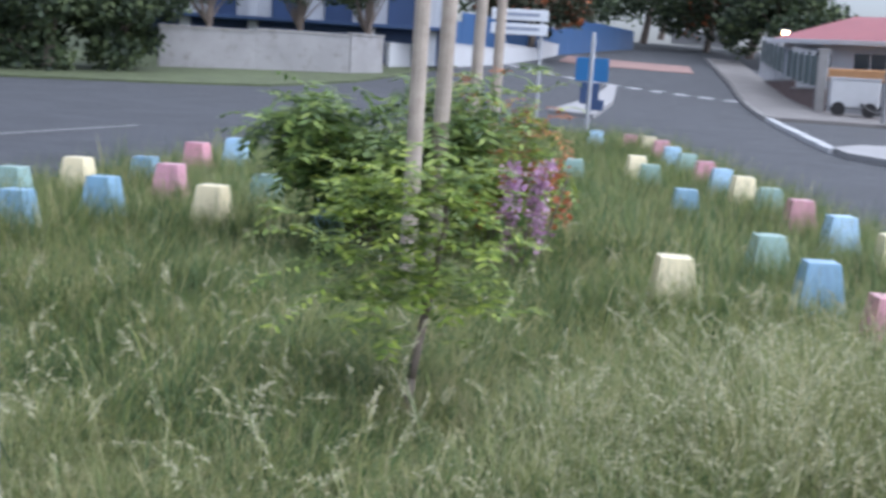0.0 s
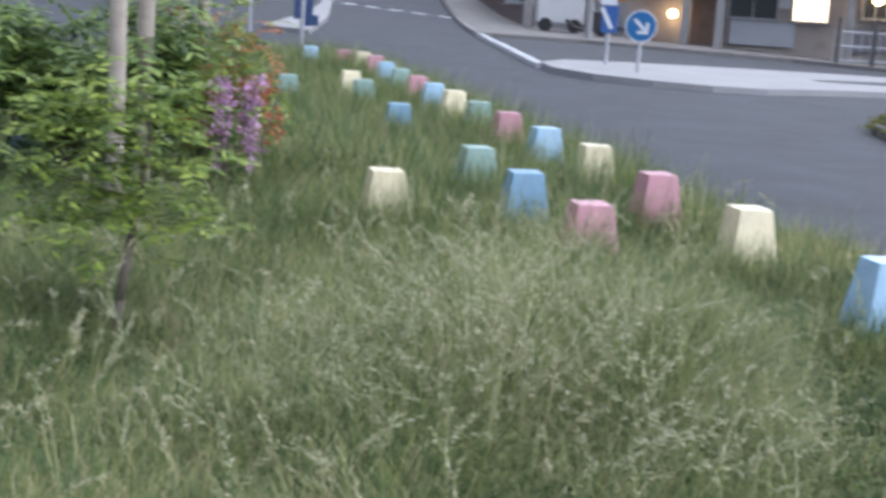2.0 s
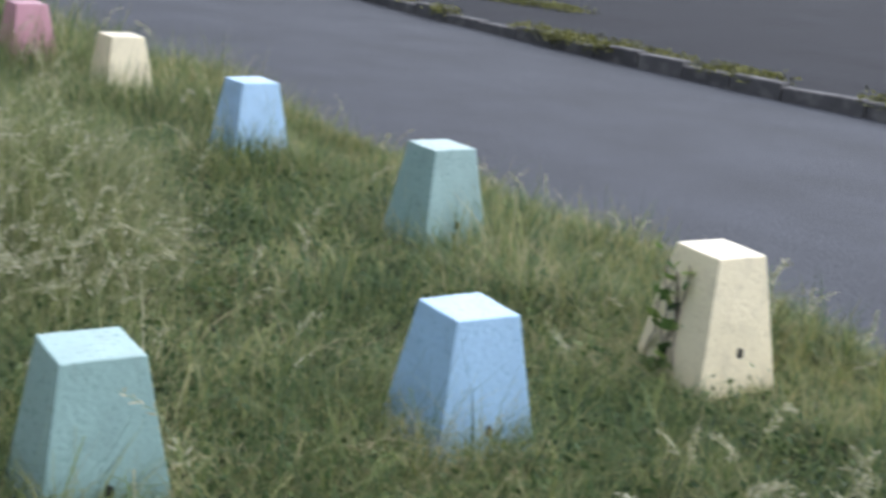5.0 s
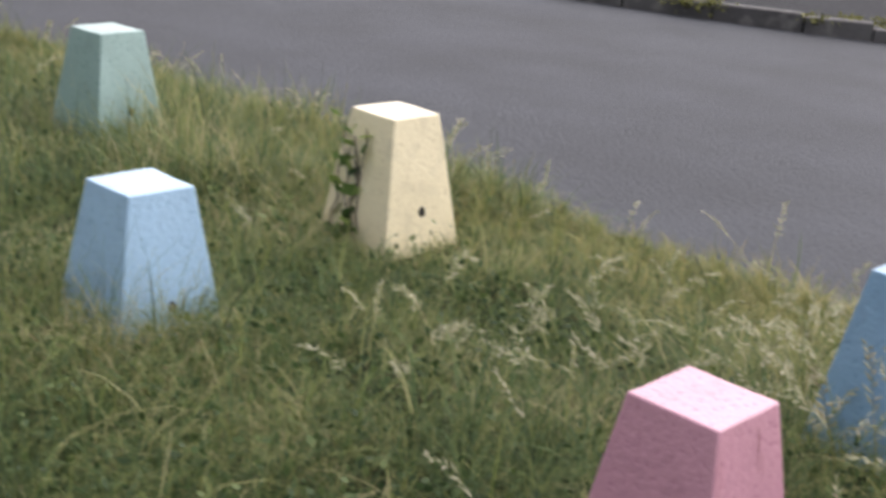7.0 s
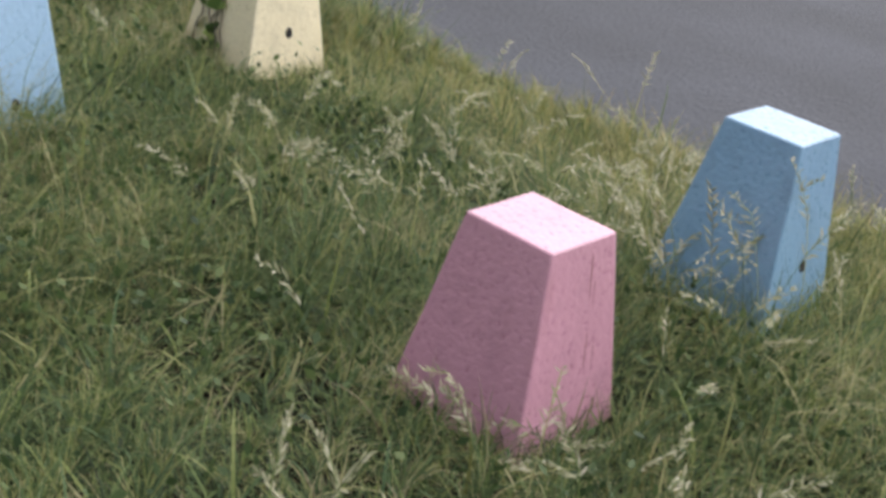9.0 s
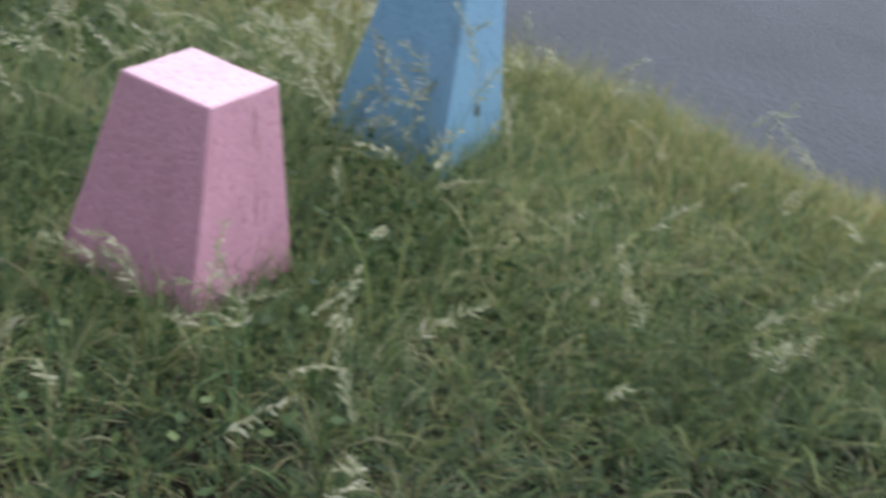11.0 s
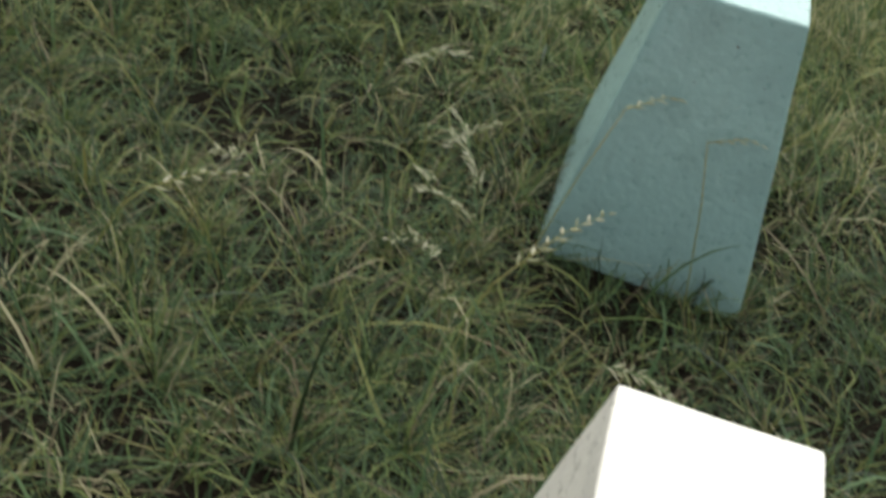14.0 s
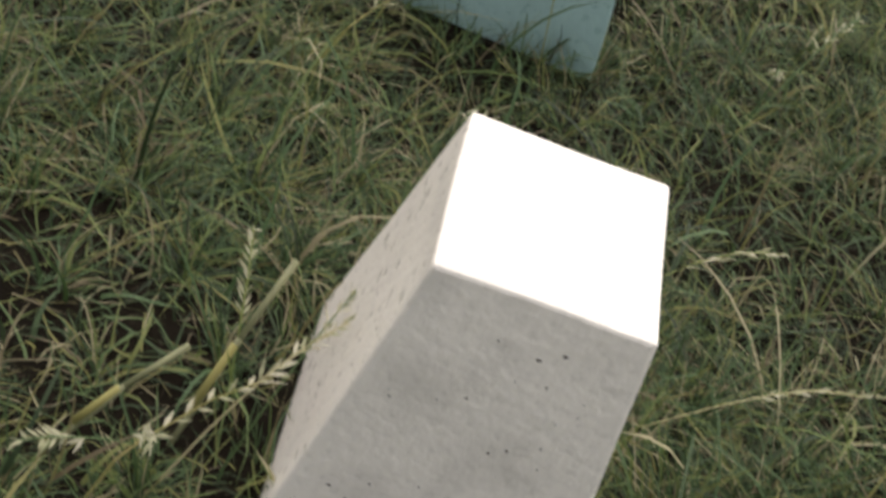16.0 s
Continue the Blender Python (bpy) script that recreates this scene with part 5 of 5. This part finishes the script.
rail = thing("metal_railing", "grey metal railing with upright bars on the pavement", "railing", pose(19.0, 42.0, Z(19.0, 42.0) + 0.02, 0, 0, -22))
for pz in (0.15, 0.62, 1.1):
    part("rail", tube(B(), (-1.6, 0, pz), (2.6, 0, pz), 0.035, 0.035, 8), M_GREYMETAL, rail)
for k in range(15):
    part("bar", tube(B(), (-1.6 + k * 0.3, 0, -0.1 if k % 7 == 0 else 0.15), (-1.6 + k * 0.3, 0, 1.1), 0.022, 0.022, 8), M_GREYMETAL, rail)
part("notice", box(B(), (0.5, -0.06, 0.72), (0.42, 0.02, 0.32), 0.004), M_SIGNWHITE, rail, "small white notice")


# ---- cars ----
def car(x, y, rz, label):
    """A small three-box-free hatchback, nose towards -x before the turn."""
    ob = thing("car", label, "car", pose(x, y, Z(x, y) + ROAD, 0, 0, rz), "parked white cars")
    prof = [(-1.88, 0.30), (-1.93, 0.52), (-1.86, 0.68), (-1.70, 0.76), (-0.95, 0.90), (-0.30, 1.32), (0.05, 1.40), (0.95, 1.39), (1.45, 1.26), (1.78, 0.92), (1.88, 0.85), (1.90, 0.45), (1.84, 0.28)]
    arch = []
    for cx_, r in ((1.22, 0.33), (-1.22, 0.33)):
        arch += [(cx_ + r * math.cos(a), 0.28 + r * math.sin(a)) for a in np.linspace(0.0, math.pi, 9)]
    outline = prof + arch
    bm = B()
    rings = []
    for yy, k, inset in ((-0.80, 0.93, 0.16), (-0.74, 1.0, 0.10), (0.74, 1.0, 0.10), (0.80, 0.93, 0.16)):
        ring = []
        for px, pz in outline:
            t = max(0.0, (pz - 0.85) / 0.55)
            ring.append(bm.verts.new((px, yy * (1 - inset * t * 1.2), pz if k == 1 else 0.30 + (pz - 0.30) * (0.985 if pz > 0.5 else 1))))
        rings.append(ring)
    n = len(outline)
    for a, b in zip(rings, rings[1:]):
        for i in range(n):
            bm.faces.new((a[i], a[(i + 1) % n], b[(i + 1) % n], b[i]))
    bm.faces.new(rings[0][::-1])
    bm.faces.new(rings[-1])
    bmesh.ops.recalc_face_normals(bm, faces=bm.faces)
    body = part("body", bm, M_CARWHITE, ob, "white car body")
    for s in (-1, 1):
        for pts in ([(-0.78, 0.93), (0.02, 0.93), (0.02, 1.30), (-0.25, 1.27)], [(0.10, 0.93), (0.95, 0.93), (0.90, 1.30), (0.10, 1.31)], [(1.02, 0.94), (1.45, 0.95), (1.28, 1.22), (0.98, 1.29)]):
            bm = B()
            vs = []
            for off in (0.006, -0.02):
                vs.append([bm.verts.new((px, s * (0.80 * (1 - 0.16 * 1.2 * max(0, (pz - 0.85) / 0.55)) + off), pz)) for px, pz in pts])
            bm.faces.new(vs[0] if s > 0 else vs[0][::-1])
            for i in range(4):
                bm.faces.new((vs[0][i], vs[0][(i + 1) % 4], vs[1][(i + 1) % 4], vs[1][i]))
            part("side_window", bm, M_GLASS, body, "dark side window")
        part("door_handle", box(B(), (0.0, s * 0.805, 0.82), (0.16, 0.03, 0.035), 0.008), M_DARK, body)
        part("mirror", box(B(), (-0.72, s * 0.88, 0.98), (0.12, 0.18, 0.12), 0.03), M_CARWHITE, body)
        part("side_moulding", box(B(), (0, s * 0.806, 0.52), (1.7, 0.02, 0.05), 0.006), M_GREYMETAL, body)
    part("rear_window", box(B(), (1.66, 0, 1.10), (0.03, 1.15, 0.30), 0.005), M_GLASS, body)
    part("windscreen", box(B(), (-0.66, 0, 1.12), (0.03, 1.2, 0.32), 0.005), M_GLASS, body)
    for s in (-1, 1):
        part("tail_light", box(B(), (1.89, s * 0.62, 0.74), (0.05, 0.22, 0.22), 0.02), M_REDLIGHT, body)
        part("headlight", box(B(), (-1.87, s * 0.55, 0.62), (0.08, 0.34, 0.14), 0.03), M_SIGNWHITE, body)
    part("rear_bumper", box(B(), (1.90, 0, 0.40), (0.12, 1.5, 0.2), 0.04), M_CARWHITE, body)
    part("front_bumper", box(B(), (-1.92, 0, 0.40), (0.12, 1.5, 0.2), 0.04), M_CARWHITE, body)
    part("underbody", box(B(), (0, 0, 0.30), (3.2, 1.2, 0.16), 0.03), M_DARK, ob)
    for wx in (-1.22, 1.22):
        for s in (-1, 1):
            w = part("wheel", tube(B(), (wx, s * 0.60, 0.28), (wx, s * 0.79, 0.28), 0.285, 0.285, 26), M_TYRE, ob)
            part("rim", tube(B(), (wx, s * 0.70, 0.28), (wx, s * 0.797, 0.28), 0.185, 0.175, 20), M_RIM, w)
    return ob


car(23.1, 31.0, -38, "white hatchback parked beyond the lot, seen from the side")
car(27.2, 44.3, -46, "white hatchback parked by the far low wall")


# ---- trees and hedges ----
def tree(x, y, h, r, material=None, label="dark leafy tree behind the wall", n=5400, leaf=0.42, low=0.12, name="tree", category="tree"):
    ob = thing(name, label, category, pose(x, y, Z(x, y)), "trees in the distance" if name == "tree" else "")
    bm = B()
    path_tube(bm, [(0, 0, -0.2), (0.1 * r, 0, h * 0.3), (0.05, 0.1, h * 0.62)], [h * 0.03, h * 0.022, h * 0.012], 8)
    lumps = []
    for k in range(15):
        a, f = k * 2.4 + x, rng.uniform(0.3, 1.0)
        c = (math.cos(a) * r * f, math.sin(a) * r * f, h * (low + (1 - low) * rng.uniform(0.12, 0.95) * (1 - 0.35 * f)))
        path_tube(bm, [(0.05, 0, h * 0.28), (c[0] * 0.5, c[1] * 0.5, (h * 0.28 + c[2]) / 2 + 0.1), c], [h * 0.011, h * 0.007, h * 0.003], 5)
        lumps.append((c, r * rng.uniform(0.26, 0.5)))
    part("trunk", bm, M_BARK, ob)
    P = []
    for c, q in lumps:
        m = n // 15
        d = rng.normal(0, 1, (m, 3))
        d /= np.linalg.norm(d, axis=1)[:, None]
        P.append(np.array(c) + d * (q * rng.uniform(0.45, 1.1, m) ** 0.6)[:, None] * np.array([1, 1, 0.75]))
    raw_mesh("crown", *leaf_quads(np.concatenate(P), leaf, 0.08, 0.3, 0.38), material or M_TREE, "", "", parent=ob)
    return ob


for x, y, h, r in ((-14, 84, 11, 5.5), (-7, 92, 12, 6), (-1.5, 104, 12, 6), (3.5, 118, 12, 6), (8, 104, 9.5, 5), (12.5, 112, 11, 6), (28, 96, 9, 5), (11.6, 88, 7.0, 3.6), (-22, 80, 12, 6), (30, 84, 10, 5), (33, 62, 8, 4), (6.0, 140, 12, 7)):
    tree(x, y, h, r)
tree(10.6, 97, 10.5, 5.2, M_TREEFLAME, "dark tree with orange-red flowers over the road")
tree(-4.5, 78, 9.0, 4.0, M_TREEFLAME, "dark tree with a few orange-red flowers")
for x, y, h, r in ((-18.6, 41.6, 6.4, 2.6), (-16.8, 43.8, 5.6, 2.0), (-21.5, 40.5, 6.6, 3.0), (-25.5, 40.5, 6.5, 3.2)):
    tree(x, y, h, r, None, "dense dark evergreen hedge bush by the verge", 9000, 0.24, -0.12, "hedge_bush", "bush")
for x, y, h, r in ((-12.4, 51.4, 5.4, 1.6), (-9.6, 51.6, 5.2, 1.4), (-15.6, 49.6, 5.4, 1.3)):
    tree(x, y, h, r, None, "small dark garden tree behind the wall", 2400, 0.2, 0.45, "garden_tree")
sheet("pale_far_ground", [(6.5, 128), (11.5, 126), (12, 133), (7, 134)], M_CONC_W, 1.2, "pale ground at the end of the road", 1.4, 4.0)
